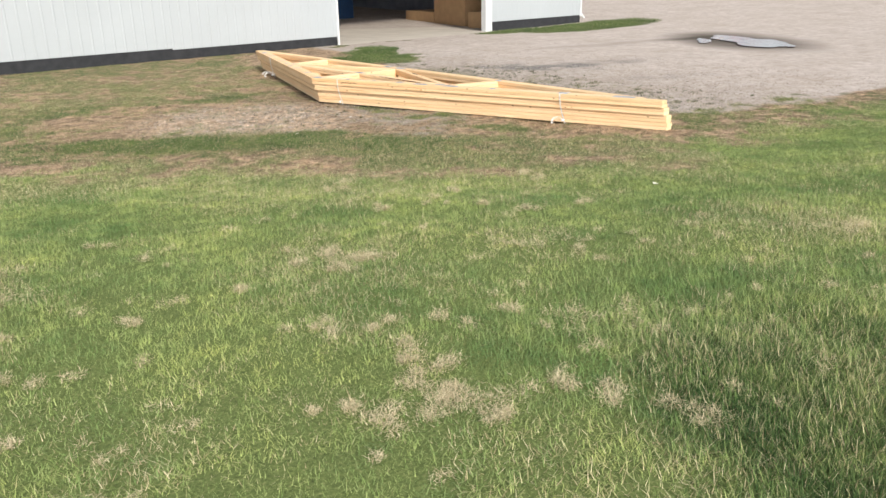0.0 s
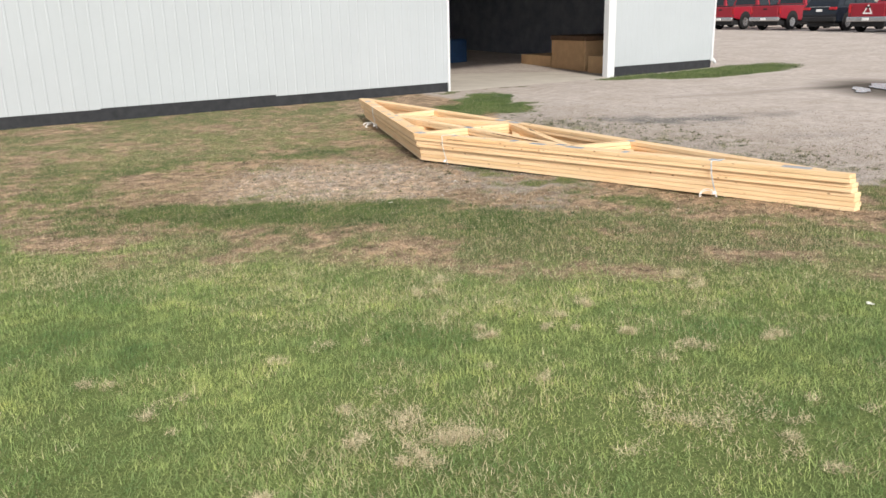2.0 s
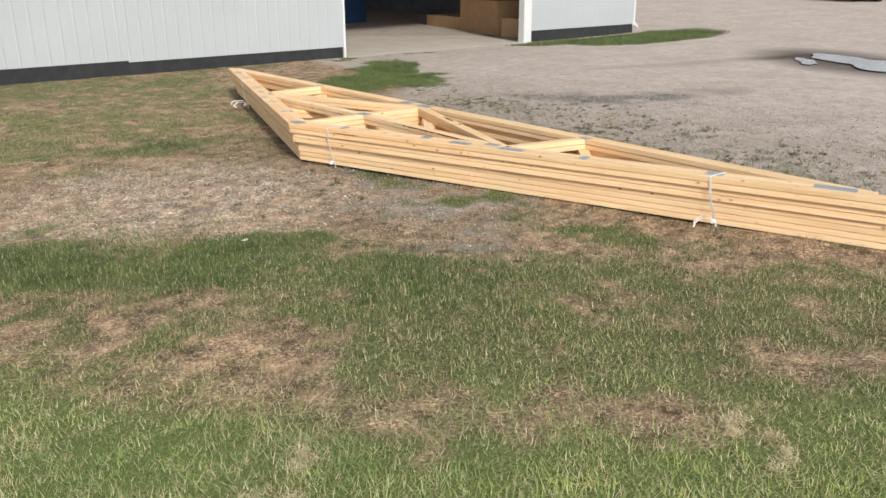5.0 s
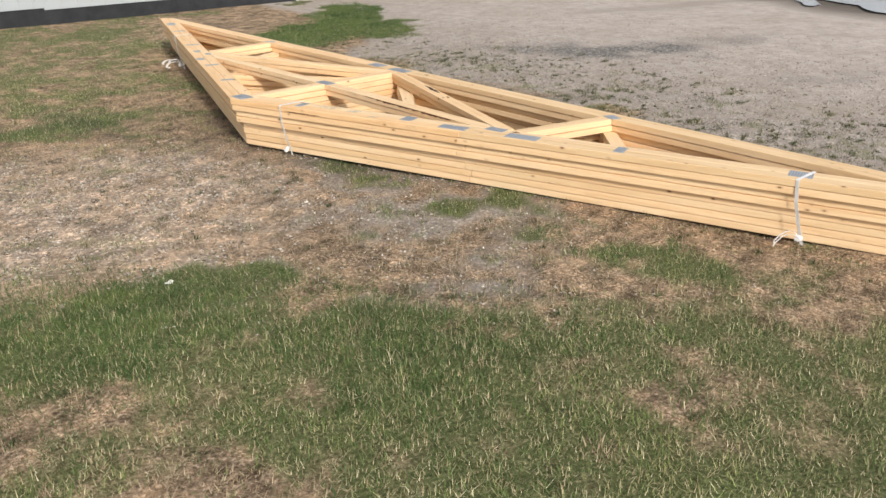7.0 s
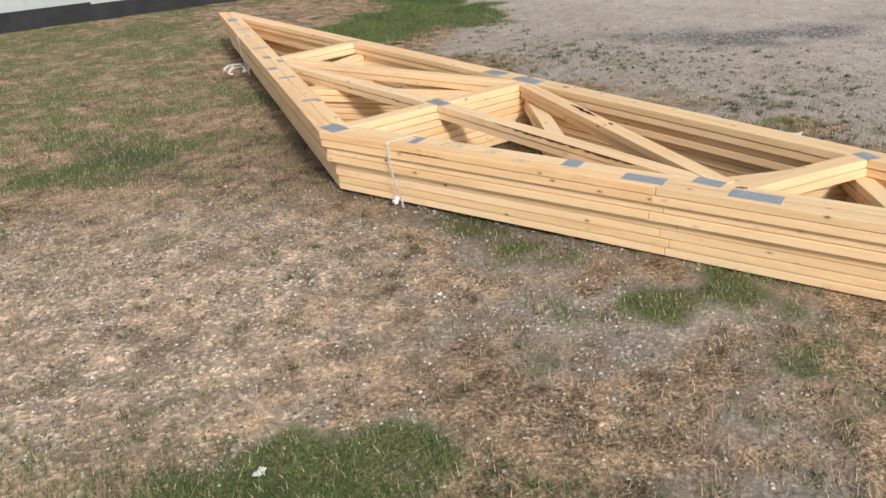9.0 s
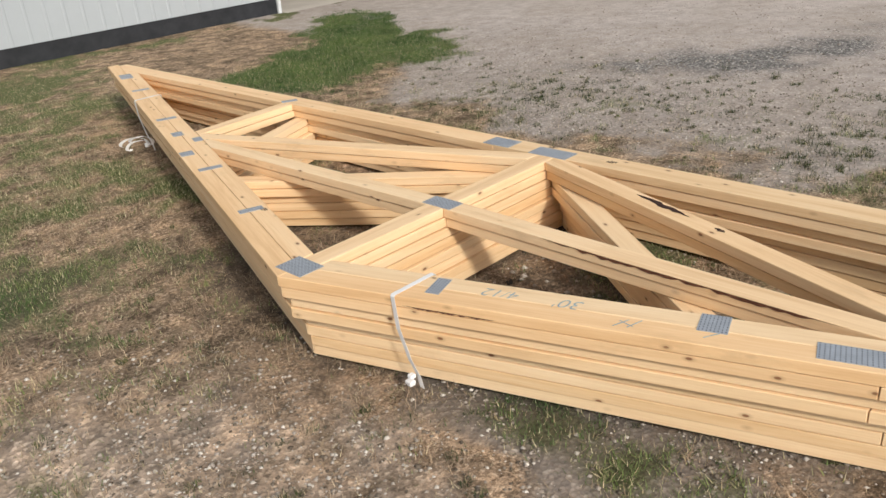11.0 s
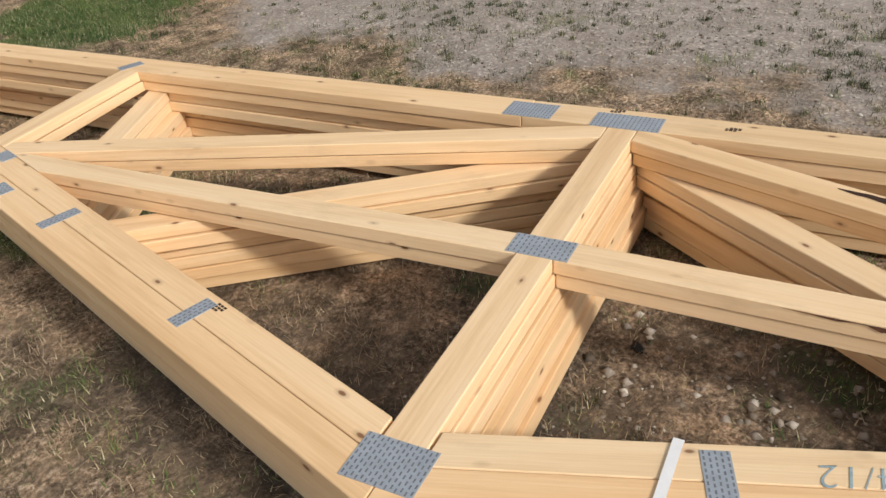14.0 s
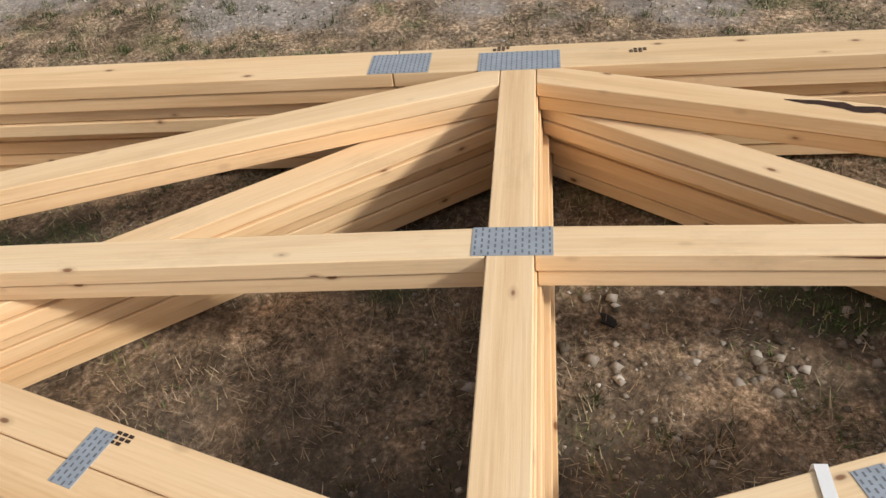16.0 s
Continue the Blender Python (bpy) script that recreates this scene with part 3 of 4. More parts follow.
            for u, d, w_, h_, c, r in ((0.517, 0.102, 0.050, 0.108, 4, 6), (1.335, 0.125, 0.085, 0.10, 6, 5), (1.70, 0.068, 0.19, 0.085, 11, 5), (2.15, 0.07, 0.21, 0.09, 12, 5),
                                       (2.72, 0.088, 0.06, 0.11, 4, 6), (3.63, 0.10, 0.12, 0.10, 7, 5), (4.35, 0.11, 0.26, 0.10, 14, 5)):
                P(u, tc_line(u, d), w_, h_, -k, c, r)
            P(1.92, 0.855, 0.13, 0.075, -10, 8, 4)
            P(-2.10, 0.065, 0.05, 0.10, 25, 3, 5)
            P(2.22, 0.07, 0.10, 0.075, 20, 6, 4)
        else:
            P(0.004, 0.042, 0.27, 0.165, 0, 12, 6)
            P(0.0, 1.558, 0.15, 0.11, 0, 11, 5)
    if layer == 0:
        # a run of dark bark left on one web
        d = Vector((1.93, 0.79)) - Vector((0.09, 0.152))
        a = math.atan2(d.y, d.x)
        for c0, ln, wd in ((0.55, 0.30, 0.03), (0.98, 0.05, 0.02)):
            n = 12
            bm = bmesh.new()
            r2 = random.Random(5)
            up = [bm.verts.new((c0 + ln * i / n, 0.016 + wd / 2 * (0.4 + r2.random()) * math.sin(math.pi * (i + 0.4) / (n + 0.8)), 0.0012)) for i in range(n + 1)]
            dn = [bm.verts.new((c0 + ln * i / n, 0.016 - wd / 2 * (0.4 + r2.random()) * math.sin(math.pi * (i + 0.4) / (n + 0.8)), 0.0012)) for i in range(n + 1)]
            for i in range(n):
                bm.faces.new((dn[i], dn[i + 1], up[i + 1], up[i]))
            part("bark_streak", bm, BARK, t, "dark bark streak", pose(-0.09, 0.152, THICK / 2, 0, 0, 180 - math.degrees(a)))
        # bark left along the edge of a tie and of the top chord
        def wane(p, q, z0, z1, seed):
            p, q, r7, n = Vector(p), Vector(q), random.Random(seed), 40
            bm = bmesh.new()
            rows = []
            for i in range(n + 1):
                c = p.lerp(q, i / n)
                h = (z1 - z0) * (0.15 + 0.85 * r7.random()) * min(1, 6 * i / n, 6 * (1 - i / n))
                rows.append((bm.verts.new((-c.x, c.y, z1)), bm.verts.new((-c.x, c.y, z1 - max(h, 0.0004)))))
            for a0, b0 in zip(rows, rows[1:]):
                bm.faces.new((a0[0], b0[0], b0[1], a0[1]))
            part("bark_edge", bm, BARK_EDGE, t, "dark reddish bark along a board's edge")
        wane((0.55, 0.8738), (1.62, 0.8862), 0.002, THICK / 2 - 0.003, 3)
        wane((0.47, tc_line(0.47, -0.0012)), (0.78, tc_line(0.78, -0.0012)), -THICK / 2, -THICK / 2 + 0.008, 6)
        # crayon note, read from the far side of the chord
        k = math.degrees(math.atan(SLOPE))
        for text, u, size in (("4/12", 0.715, 0.07), ("30'", 0.93, 0.075)):
            cu = bpy.data.curves.new("crayon_note", "FONT")
            cu.body, cu.size, cu.extrude, cu.align_x = text, size, 0.0002, "CENTER"
            cu.offset = -0.0012
            cu.shear = 0.25
            cu.materials.append(INK)
            n = new("crayon_note", cu)
            n.parent = t
            n.matrix_basis = pose(-u, tc_line(u, 0.135), THICK / 2 + 0.0012, 0, 0, k)
        # two strokes and a dash that cannot be read, and small mill stamps
        for u, d, ln, turn in ((1.12, 0.05, 0.06, 70), (1.155, 0.055, 0.06, 75), (1.135, 0.05, 0.05, -10), (1.36, 0.06, 0.06, 60)):
            part("crayon_mark", bx((-ln / 2, -0.0015, 0), (ln / 2, 0.0015, 0.0006)), INK, t, "faint blue crayon stroke", pose(-u, tc_line(u, d), THICK / 2 + 0.0006, 0, 0, turn))
        for u, v, turn in ((0.31, 0.03, 0), (-0.60, tc_line(0.60, 0.150), -k), (-0.05, -0.012, 0), (2.05, tc_line(2.05, 0.15), k)):
            bm = bmesh.new()
            for q in range(3):
                for e in range(4):
                    if (q * 4 + e) % 5 != 3:
                        box(bm, (-0.024 + e * 0.012, -0.010 + q * 0.009, 0), (-0.015 + e * 0.012, -0.004 + q * 0.009, 0.0005))
            part("mill_stamp", bm, STAMP, t, "small dark stamped mark", pose(-u, v, THICK / 2 + 0.0005, 0, 0, turn))
    return t


stack = [truss(i) for i in range(LAYERS)]


def truss_point(u, v, z):
    p = stack[0].matrix_basis @ Vector((-u, v, 0))
    return Vector((p.x, p.y, z))


def stack_strap(u, tail, seed):
    """A white band round the top chord, pulled tight over the edge and knotted low on the outside."""
    side = 1 if u > 0 else -1
    au = abs(u)
    zb = TOP_Z - LAYERS * PITCH + 0.01
    run = (truss_point(u + 0.02, tc_line(au, 0), 0) - truss_point(u - 0.02, tc_line(au, 0), 0))
    out = truss_point(u, tc_line(au, -0.1), 0) - truss_point(u, tc_line(au, 0), 0)
    out.normalize()
    e = truss_point(u, tc_line(au, 0), 0)
    i = truss_point(u + 0.0 * side, tc_line(au, 2 * TC), 0)
    s = empty("strap", pose(e.x, e.y, zb), "white woven strap tied round the truss stack", "strap", "straps of the stack")
    o = Vector((e.x, e.y, zb))
    q = lambda p, z: Vector((p.x, p.y, z)) - o
    pts = [q(i - out * 0.004, zb + 0.12), q(i - out * 0.004, TOP_Z - 0.004), q(i, TOP_Z + 0.003), q(e, TOP_Z + 0.003), q(e + out * 0.004, TOP_Z - 0.003),
           q(e + out * 0.004 + run * 0.3, zb + 0.22), q(e + out * -0.012 + run * 0.9, zb + 0.10), q(e + out * -0.03 + run * 1.3, zb + 0.03), q(e - out * 0.03 + run * 1.6, zb - 0.012)]
    part("band", ribbon(pts, 0.019, run), STRAP, s)
    r = random.Random(seed)
    k = q(e + out * 0.006 + run * 1.25, zb + 0.035)
    bm = bmesh.new()
    for j in range(5):
        c = k + Vector((r.uniform(-0.012, 0.012), r.uniform(-0.012, 0.012), r.uniform(-0.012, 0.012)))
        box(bm, c - Vector((0.012, 0.012, 0.008)), c + Vector((0.012, 0.012, 0.008)), 0.004)
    part("knot", bm, STRAP, s)
    for n in range(tail):
        pts, a, p = [], r.uniform(0, 6), k.copy()
        for j in range(14):
            a += r.uniform(0.1, 0.75)
            p = p + Vector((math.cos(a) * 0.02, 0, math.sin(a) * 0.012)) + out * 0.006 + run.normalized() * -0.006
            p.z = max(p.z, -0.005)
            pts.append(p.copy())
        part("loose_end", ribbon(pts, 0.024 if tail > 2 else 0.014, out + Vector((0, 0, 0.4))), STRAP, s)


stack_strap(0.44, 0, 4)
stack_strap(3.66, 2, 9)
stack_strap(-3.15, 3, 12)


# ---------------------------------------------------------------- barn
BARN = pose(10.86, 18.98, -0.05, 0, 0, 6.3)       # x along the front wall from the door's edge, y into the barn
DOOR_W, DOOR_H, EAVE, DEPTH, LEFT, RIGHT = 5.38, 4.1, 4.6, 16.0, -16.0, 10.02


def ribbed(w, h, thick=0.06, pitch=0.229):
    """A sheet of steel siding with raised ribs, standing on z=0."""
    n = int(w / pitch)
    xs = []
    for i in range(n + 1):
        c = i * pitch + 0.03
        xs += [(c - 0.022, 0), (c - 0.012, -0.006), (c + 0.012, -0.006), (c + 0.022, 0)]
    xs = [(x, y) for x, y in xs if 0 < x < w]
    prof = [(0, 0)] + xs + [(w, 0), (w, thick), (0, thick)]
    bm = bmesh.new()
    lo = [bm.verts.new((x, y, 0)) for x, y in prof]
    hi = [bm.verts.new((x, y, h)) for x, y in prof]
    k = len(prof)
    for i in range(k):
        bm.faces.new((lo[i], lo[(i + 1) % k], hi[(i + 1) % k], hi[i]))
    bm.faces.new(lo[::-1])
    bm.faces.new(hi)
    bmesh.ops.recalc_face_normals(bm, faces=bm.faces)
    return bm


def build_barn():
    b = empty("barn", BARN, "white steel-sided pole barn with an open sliding door", "barn", kind="structure")
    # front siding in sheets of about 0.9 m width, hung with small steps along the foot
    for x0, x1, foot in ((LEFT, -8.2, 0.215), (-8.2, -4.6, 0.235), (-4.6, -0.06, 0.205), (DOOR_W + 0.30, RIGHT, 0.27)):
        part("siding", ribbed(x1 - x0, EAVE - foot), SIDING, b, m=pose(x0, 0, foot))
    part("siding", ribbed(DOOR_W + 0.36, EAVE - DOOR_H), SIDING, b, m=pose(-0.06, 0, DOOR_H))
    part("skirt_board", bx((LEFT, 0.014, -0.25), (-0.06, 0.055, 0.26)), SKIRT, b, "dark treated skirt board")
    part("skirt_board", bx((DOOR_W + 0.3, 0.014, -0.25), (RIGHT, 0.055, 0.29)), SKIRT, b, "dark treated skirt board")
    part("door_trim", bx((-0.075, -0.03, -0.02), (-0.02, 0.12, DOOR_H), bev=0.006), TRIM, b, "white steel trim")
    part("door_post", bx((DOOR_W, -0.06, -0.1), (DOOR_W + 0.28, 0.14, DOOR_H), bev=0.01), TRIM, b, "white clad door post")
    part("door_track", bx((-0.4, -0.12, DOOR_H), (DOOR_W + 0.6, -0.02, DOOR_H + 0.14), bev=0.01), TRIM, b)
    # gable end and the other walls
    end = ribbed(DEPTH, EAVE - 0.27)
    part("siding", end, SIDING, b, m=pose(RIGHT, 0.0, 0.27, 0, 0, 90))
    part("skirt_board", bx((RIGHT - 0.055, 0.06, -0.25), (RIGHT - 0.014, DEPTH, 0.29)), SKIRT, b)
    part("corner_trim", bx((RIGHT - 0.02, -0.03, 0.22), (RIGHT + 0.05, 0.08, EAVE), bev=0.006), TRIM, b)
    part("downpipe_end", tube([(RIGHT + 0.06, 0.0, 0.30), (RIGHT + 0.10, -0.02, 0.24), (RIGHT + 0.16, -0.04, 0.17)], 0.045, 8), TRIM, b, "short white drain elbow")
    part("back_wall", bx((LEFT, DEPTH, -0.2), (RIGHT, DEPTH + 0.1, EAVE)), INNER, b)
    part("end_wall", bx((LEFT - 0.1, 0.06, -0.2), (LEFT, DEPTH, EAVE)), INNER, b)
    part("liner", bx((LEFT, 0.07, 0.0), (-0.08, 0.11, EAVE)), INNER, b, "dark unlined inside of the wall")
    part("liner", bx((DOOR_W + 0.31, 0.07, 0.0), (RIGHT - 0.06, 0.11, EAVE)), INNER, b)
    part("liner", bx((RIGHT - 0.11, 0.12, 0.0), (RIGHT - 0.07, DEPTH, EAVE)), INNER, b)
    for i in range(1, 5):
        part("inner_post", bx((LEFT + 0.1 + i * 5.0, DEPTH - 0.3, 0), (LEFT + 0.24 + i * 5.0, DEPTH - 0.1, EAVE)), INNER, b)
    bm = bmesh.new()
    ridge = EAVE + 2.6
    prof = [(-0.5, EAVE - 0.13), (DEPTH / 2, ridge), (DEPTH + 0.5, EAVE - 0.13), (DEPTH + 0.5, EAVE + 0.02), (DEPTH / 2, ridge + 0.16), (-0.5, EAVE + 0.02)]
    va = [bm.verts.new((LEFT - 0.4, y, z)) for y, z in prof]
    vb = [bm.verts.new((RIGHT + 0.4, y, z)) for y, z in prof]
    for i in range(6):
        bm.faces.new((va[i], va[(i + 1) % 6], vb[(i + 1) % 6], vb[i]))
    bm.faces.new(va[::-1])
    bm.faces.new(vb)
    bmesh.ops.recalc_face_normals(bm, faces=bm.faces)
    part("roof", bm, SIDING, b)
    for xg in (LEFT - 0.05, RIGHT - 0.02):
        bm = bmesh.new()
        vs = [[bm.verts.new((xg + dx, y, z)) for y, z in ((0, EAVE - 0.02), (DEPTH, EAVE - 0.02), (DEPTH / 2, ridge - 0.05))] for dx in (0, 0.06)]
        bm.faces.new(vs[0])
        bm.faces.new(vs[1][::-1])
        for i in range(3):
            bm.faces.new((vs[0][i], vs[0][(i + 1) % 3], vs[1][(i + 1) % 3], vs[1][i]))
        bmesh.ops.recalc_face_normals(bm, faces=bm.faces)
        part("gable", bm, SIDING, b)
    bm = bmesh.new()
    prof = [(-0.45, -0.035), (0.12, 0.004), (DEPTH - 0.05, 0.004), (DEPTH - 0.05, -0.12), (-0.45, -0.12)]
    va = [bm.verts.new((0.0, y, z)) for y, z in prof]
    vb = [bm.verts.new((DOOR_W, y, z)) for y, z in prof]
    for i in range(5):
        bm.faces.new((va[i], va[(i + 1) % 5], vb[(i + 1) % 5], vb[i]))
    bm.faces.new(va[::-1])
    bm.faces.new(vb)
    bmesh.ops.recalc_face_normals(bm, faces=bm.faces)
    part("barn_floor", bm, CONCRETE, b, "dusty pale barn floor")
    for x0, x1 in ((LEFT + 0.05, -0.004), (DOOR_W + 0.004, RIGHT - 0.12)):
        part("barn_floor", bx((x0, 0.12, -0.1), (x1, DEPTH - 0.05, 0.004)), CONCRETE, b)
    return b


build_barn()


def carton(name, at, size, turn, label, lid=None, cat="crate"):
    c = empty(name, pose(at[0], at[1], -0.046, 0, 0, turn), label, cat, "crates in the barn")
    w, d, h = size
    part("body", bx((-w / 2, -d / 2, 0), (w / 2, d / 2, h), bev=0.012), CARTON, c)
    for y in (-d / 2 - 0.012, d / 2 - 0.02):
        part("batten", bx((-w / 2, y, 0.02), (w / 2, y + 0.03, 0.10), bev=0.004), CARTON, c)
    if lid:
        part("lid", bx((-w / 2 - 0.03, -d / 2 - 0.03, h), (w / 2 + 0.03, d / 2 + 0.03, h + lid), bev=0.015), CARTON_DARK, c, "dark flat lid")
    return c


carton("shipping_crate", (18.25, 22.75), (1.9, 2.0, 0.93), -5, "tall brown crate with a dark lid on the barn floor", 0.14)
carton("shipping_crate", (17.42, 20.95), (0.9, 0.8, 0.50), 3, "small brown crate just inside the barn door")
carton("shipping_crate", (18.3, 24.85), (1.6, 2.0, 0.40), -4, "low long brown crate on the barn floor")
tarp = empty("covered_pallet", BARN @ pose(4.6, 9.0, 0.004), "blue tarp-covered pallet in the dark barn", "pallet")
bmt = bmesh.new()
box(bmt, (-2.2, -0.8, 0), (2.0, 0.9, 0.95), 0.12, 3)
part("cover", bmt, BLUE, tarp)
for k in range(3):
    part("upright", bx((-2.75 + k * 0.14, -0.9, 0), (-2.69 + k * 0.14, -0.82, 1.1)), INNER if k == 1 else BLUE, tarp)


# ---------------------------------------------------------------- vehicles in the car park
RED = plain("red_paint", (0.27, 0.012, 0.026), 0.3, 0, 0.5, 0.08, 3, 0)
BLACK = plain("black_paint", (0.008, 0.012, 0.020), 0.22, 0, 0.5, 0.1, 3, 0)
SILVER = plain("silver_paint", (0.33, 0.32, 0.35), 0.32, 0.4, 0.5, 0.08, 3, 0)
TYRE = plain("tyre_rubber", (0.018, 0.018, 0.019), 0.85, 0, 0.2, 0.3, 20)
CHROME = plain("chrome", (0.55, 0.56, 0.58), 0.25, 0.9, 0.5, 0.1, 8, 0)
GLASS = plain("tinted_glass", (0.012, 0.017, 0.022), 0.08, 0, 0.6, 0.1, 3, 0)
TAIL = plain("tail_lamp_red", (0.45, 0.02, 0.03), 0.2, 0, 0.5, 0.1, 8, 0)
BADGE = plain("white_decal", (0.8, 0.8, 0.8), 0.5, 0, 0.3, 0.04, 8, 0)
PLASTIC = plain("black_plastic", (0.02, 0.02, 0.022), 0.6, 0, 0.3, 0.2, 8, 0)


def side_profile(bm, prof, y0, y1, bev):
    """A body volume from its side outline (x along the car, z up), spanning y0 to y1."""
    a = [bm.verts.new((x, y0, z)) for x, z in prof]
    b = [bm.verts.new((x, y1, z)) for x, z in prof]
    k = len(prof)
    fs = [bm.faces.new((a[i], a[(i + 1) % k], b[(i + 1) % k], b[i])) for i in range(k)]
    fs += [bm.faces.new(a[::-1]), bm.faces.new(b)]
    bmesh.ops.recalc_face_normals(bm, faces=fs)
    edges = list({e for f in fs for e in f.edges})
    bmesh.ops.bevel(bm, geom=edges, offset=bev, segments=2, affect="EDGES", profile=0.6)


def cabin(bm, prof, w0, w1):
    """A greenhouse that narrows towards its roof."""
    z0, z1 = min(z for _, z in prof), max(z for _, z in prof)
    wid = lambda z: (w0 + (w1 - w0) * (z - z0) / (z1 - z0)) / 2
    a = [bm.verts.new((x, -wid(z), z)) for x, z in prof]
    b = [bm.verts.new((x, wid(z), z)) for x, z in prof]
    k = len(prof)
    fs = [bm.faces.new((a[i], a[(i + 1) % k], b[(i + 1) % k], b[i])) for i in range(k)] + [bm.faces.new(a[::-1]), bm.faces.new(b)]
    bmesh.ops.recalc_face_normals(bm, faces=fs)
    bmesh.ops.bevel(bm, geom=list({e for f in fs for e in f.edges}), offset=0.05, segments=2, affect="EDGES", profile=0.6)


def quad_panel(pts, out, thick=0.012):
    bm = bmesh.new()
    o = Vector(out) * thick
    a = [bm.verts.new(Vector(p)) for p in pts]
    b = [bm.verts.new(Vector(p) + o) for p in pts]
    k = len(pts)
    for i in range(k):
        bm.faces.new((a[i], a[(i + 1) % k], b[(i + 1) % k], b[i]))
    bm.faces.new(a[::-1])
    bm.faces.new(b)
    bmesh.ops.recalc_face_normals(bm, faces=bm.faces)
    return bm


def disc(r, w, sides=20, bev=0.03):
    bm = bmesh.new()
    bmesh.ops.create_cone(bm, cap_ends=True, segments=sides, radius1=r, radius2=r, depth=w)
    bmesh.ops.bevel(bm, geom=[e for e in bm.edges if abs(e.verts[0].co.z - e.verts[1].co.z) < 1e-5], offset=bev, segments=2, affect="EDGES")
    return bm


def wheels(car, xs, half, r):
    for x in xs:
        for s in (-1, 1):
            w = empty("wheel", pose(x, s * (half - 0.09), r, 90, 0, 0), "", "")
            w.parent = car
            part("tyre", disc(r, 0.24), TYRE, w)
            part("rim", disc(r * 0.6, 0.25, 16, 0.015), CHROME, w, "bright wheel rim")


def pickup(m, paint, label, cover=None, decal=False, crew=1.6):
    """Origin under the rear bumper; x runs forward."""
    c = empty("pickup_truck", m, label, "pickup truck", "parked vehicles")
    W = 0.98
    bed, cab = 2.05, 2.05 + crew + 0.55
    bm = bmesh.new()
    side_profile(bm, [(0.08, 0.62), (0.55, 0.55), (bed - 0.6, 0.5), (bed, 0.45), (bed, 1.22), (0.08, 1.22)], -W, W, 0.04)
    part("bed", bm, paint, c)
    bm = bmesh.new()
    side_profile(bm, [(bed + 0.03, 0.45), (cab + 0.2, 0.45), (cab + 1.35, 0.55), (cab + 1.4, 0.9), (cab + 1.3, 1.1), (cab + 0.2, 1.2), (bed + 0.03, 1.2)], -W, W, 0.05)
    part("cab_body", bm, paint, c)
    bm = bmesh.new()
    cabin(bm, [(bed + 0.05, 1.16), (cab + 0.35, 1.16), (cab - 0.25, 1.80), (bed + 0.55, 1.86), (bed + 0.2, 1.82)], 1.9, 1.5)
    part("cab_roof", bm, paint, c)
    part("rear_window", quad_panel([(bed + 0.085, -0.75, 1.25), (bed + 0.085, 0.75, 1.25), (bed + 0.175, 0.66, 1.72), (bed + 0.175, -0.66, 1.72)], (-1, 0, 0.2)), GLASS, c, "dark rear window")
    for s in (-1, 1):
        half = (cab - 0.3 - bed) / 2
        for j in range(2):
            x0, x1 = bed + 0.25 + j * half, bed + 0.25 + (j + 1) * half - 0.1
            part("side_window", quad_panel([(x0, s * 0.925, 1.24), (x1 + 0.1 * j, s * 0.925, 1.24), (x1 - 0.18 * j, s * 0.80, 1.70), (x0, s * 0.80, 1.70)], (0, s, 0.3)), GLASS, c, "dark side window")
        part("tail_lamp", bx((0.055, s * 0.90 - 0.07, 0.82), (0.13, s * 0.90 + 0.07, 1.14), bev=0.015), TAIL, c, "red tail lamp")
        part("mirror", bx((cab - 0.25, s * 1.08 - 0.1, 1.2), (cab - 0.15, s * 1.08 + 0.1, 1.42), bev=0.03), PLASTIC, c)
        for x in (1.05, cab + 0.62):
            bm = bmesh.new()
            bmesh.ops.create_cone(bm, cap_ends=True, segments=24, radius1=0.46, radius2=0.46, depth=0.02)
            part("wheel_arch", bm, PLASTIC, c, m=pose(x, s * (W + 0.004), 0.50, 90, 0, 0))
    part("tailgate", bx((0.045, -0.80, 0.66), (0.10, 0.80, 1.20), bev=0.02), paint, c)
    part("gate_handle", bx((0.025, -0.12, 1.02), (0.06, 0.12, 1.09), bev=0.01), PLASTIC, c)
    part("rear_bumper", bx((-0.08, -0.97, 0.46), (0.10, 0.97, 0.66), bev=0.04), CHROME, c, "bright step bumper")
    part("number_plate", bx((-0.095, -0.16, 0.50), (-0.078, 0.16, 0.62)), BADGE, c)
    if cover:
        part("bed_cover", bx((0.12, -0.93, 1.20), (bed - 0.03, 0.93, 1.27), bev=0.02), cover, c, "flat black bed cover")
    if decal:
        tri = [(0.0, 0.26), (-0.24, -0.16), (0.24, -0.16)]
        for i in range(3):
            (a, b_), (d, e) = tri[i], tri[(i + 1) % 3]
            part("decal", quad_panel([(0.043, a, 0.93 + b_), (0.043, d, 0.93 + e), (0.043, d * 0.62, 0.93 + e * 0.62), (0.043, a * 0.62, 0.93 + b_ * 0.62)], (-1, 0, 0), 0.004), BADGE, c, "white triangular emblem")
    part("underbody", bx((0.15, -0.80, 0.24), (cab + 1.2, 0.80, 0.52), bev=0.03), PLASTIC, c, "dark chassis")
    wheels(c, (1.05, cab + 0.62), W, 0.40)
    return c


def suv(m, paint):
    c = empty("suv", m, "black sport utility car parked beside red trucks", "car", "parked vehicles")
    W = 0.95
    bm = bmesh.new()
    side_profile(bm, [(0.1, 0.42), (3.9, 0.38), (4.6, 0.5), (4.65, 0.8), (4.5, 1.0), (3.4, 1.1), (0.08, 1.12), (0.0, 0.75)], -W, W, 0.07)
    part("body", bm, paint, c)
    bm = bmesh.new()
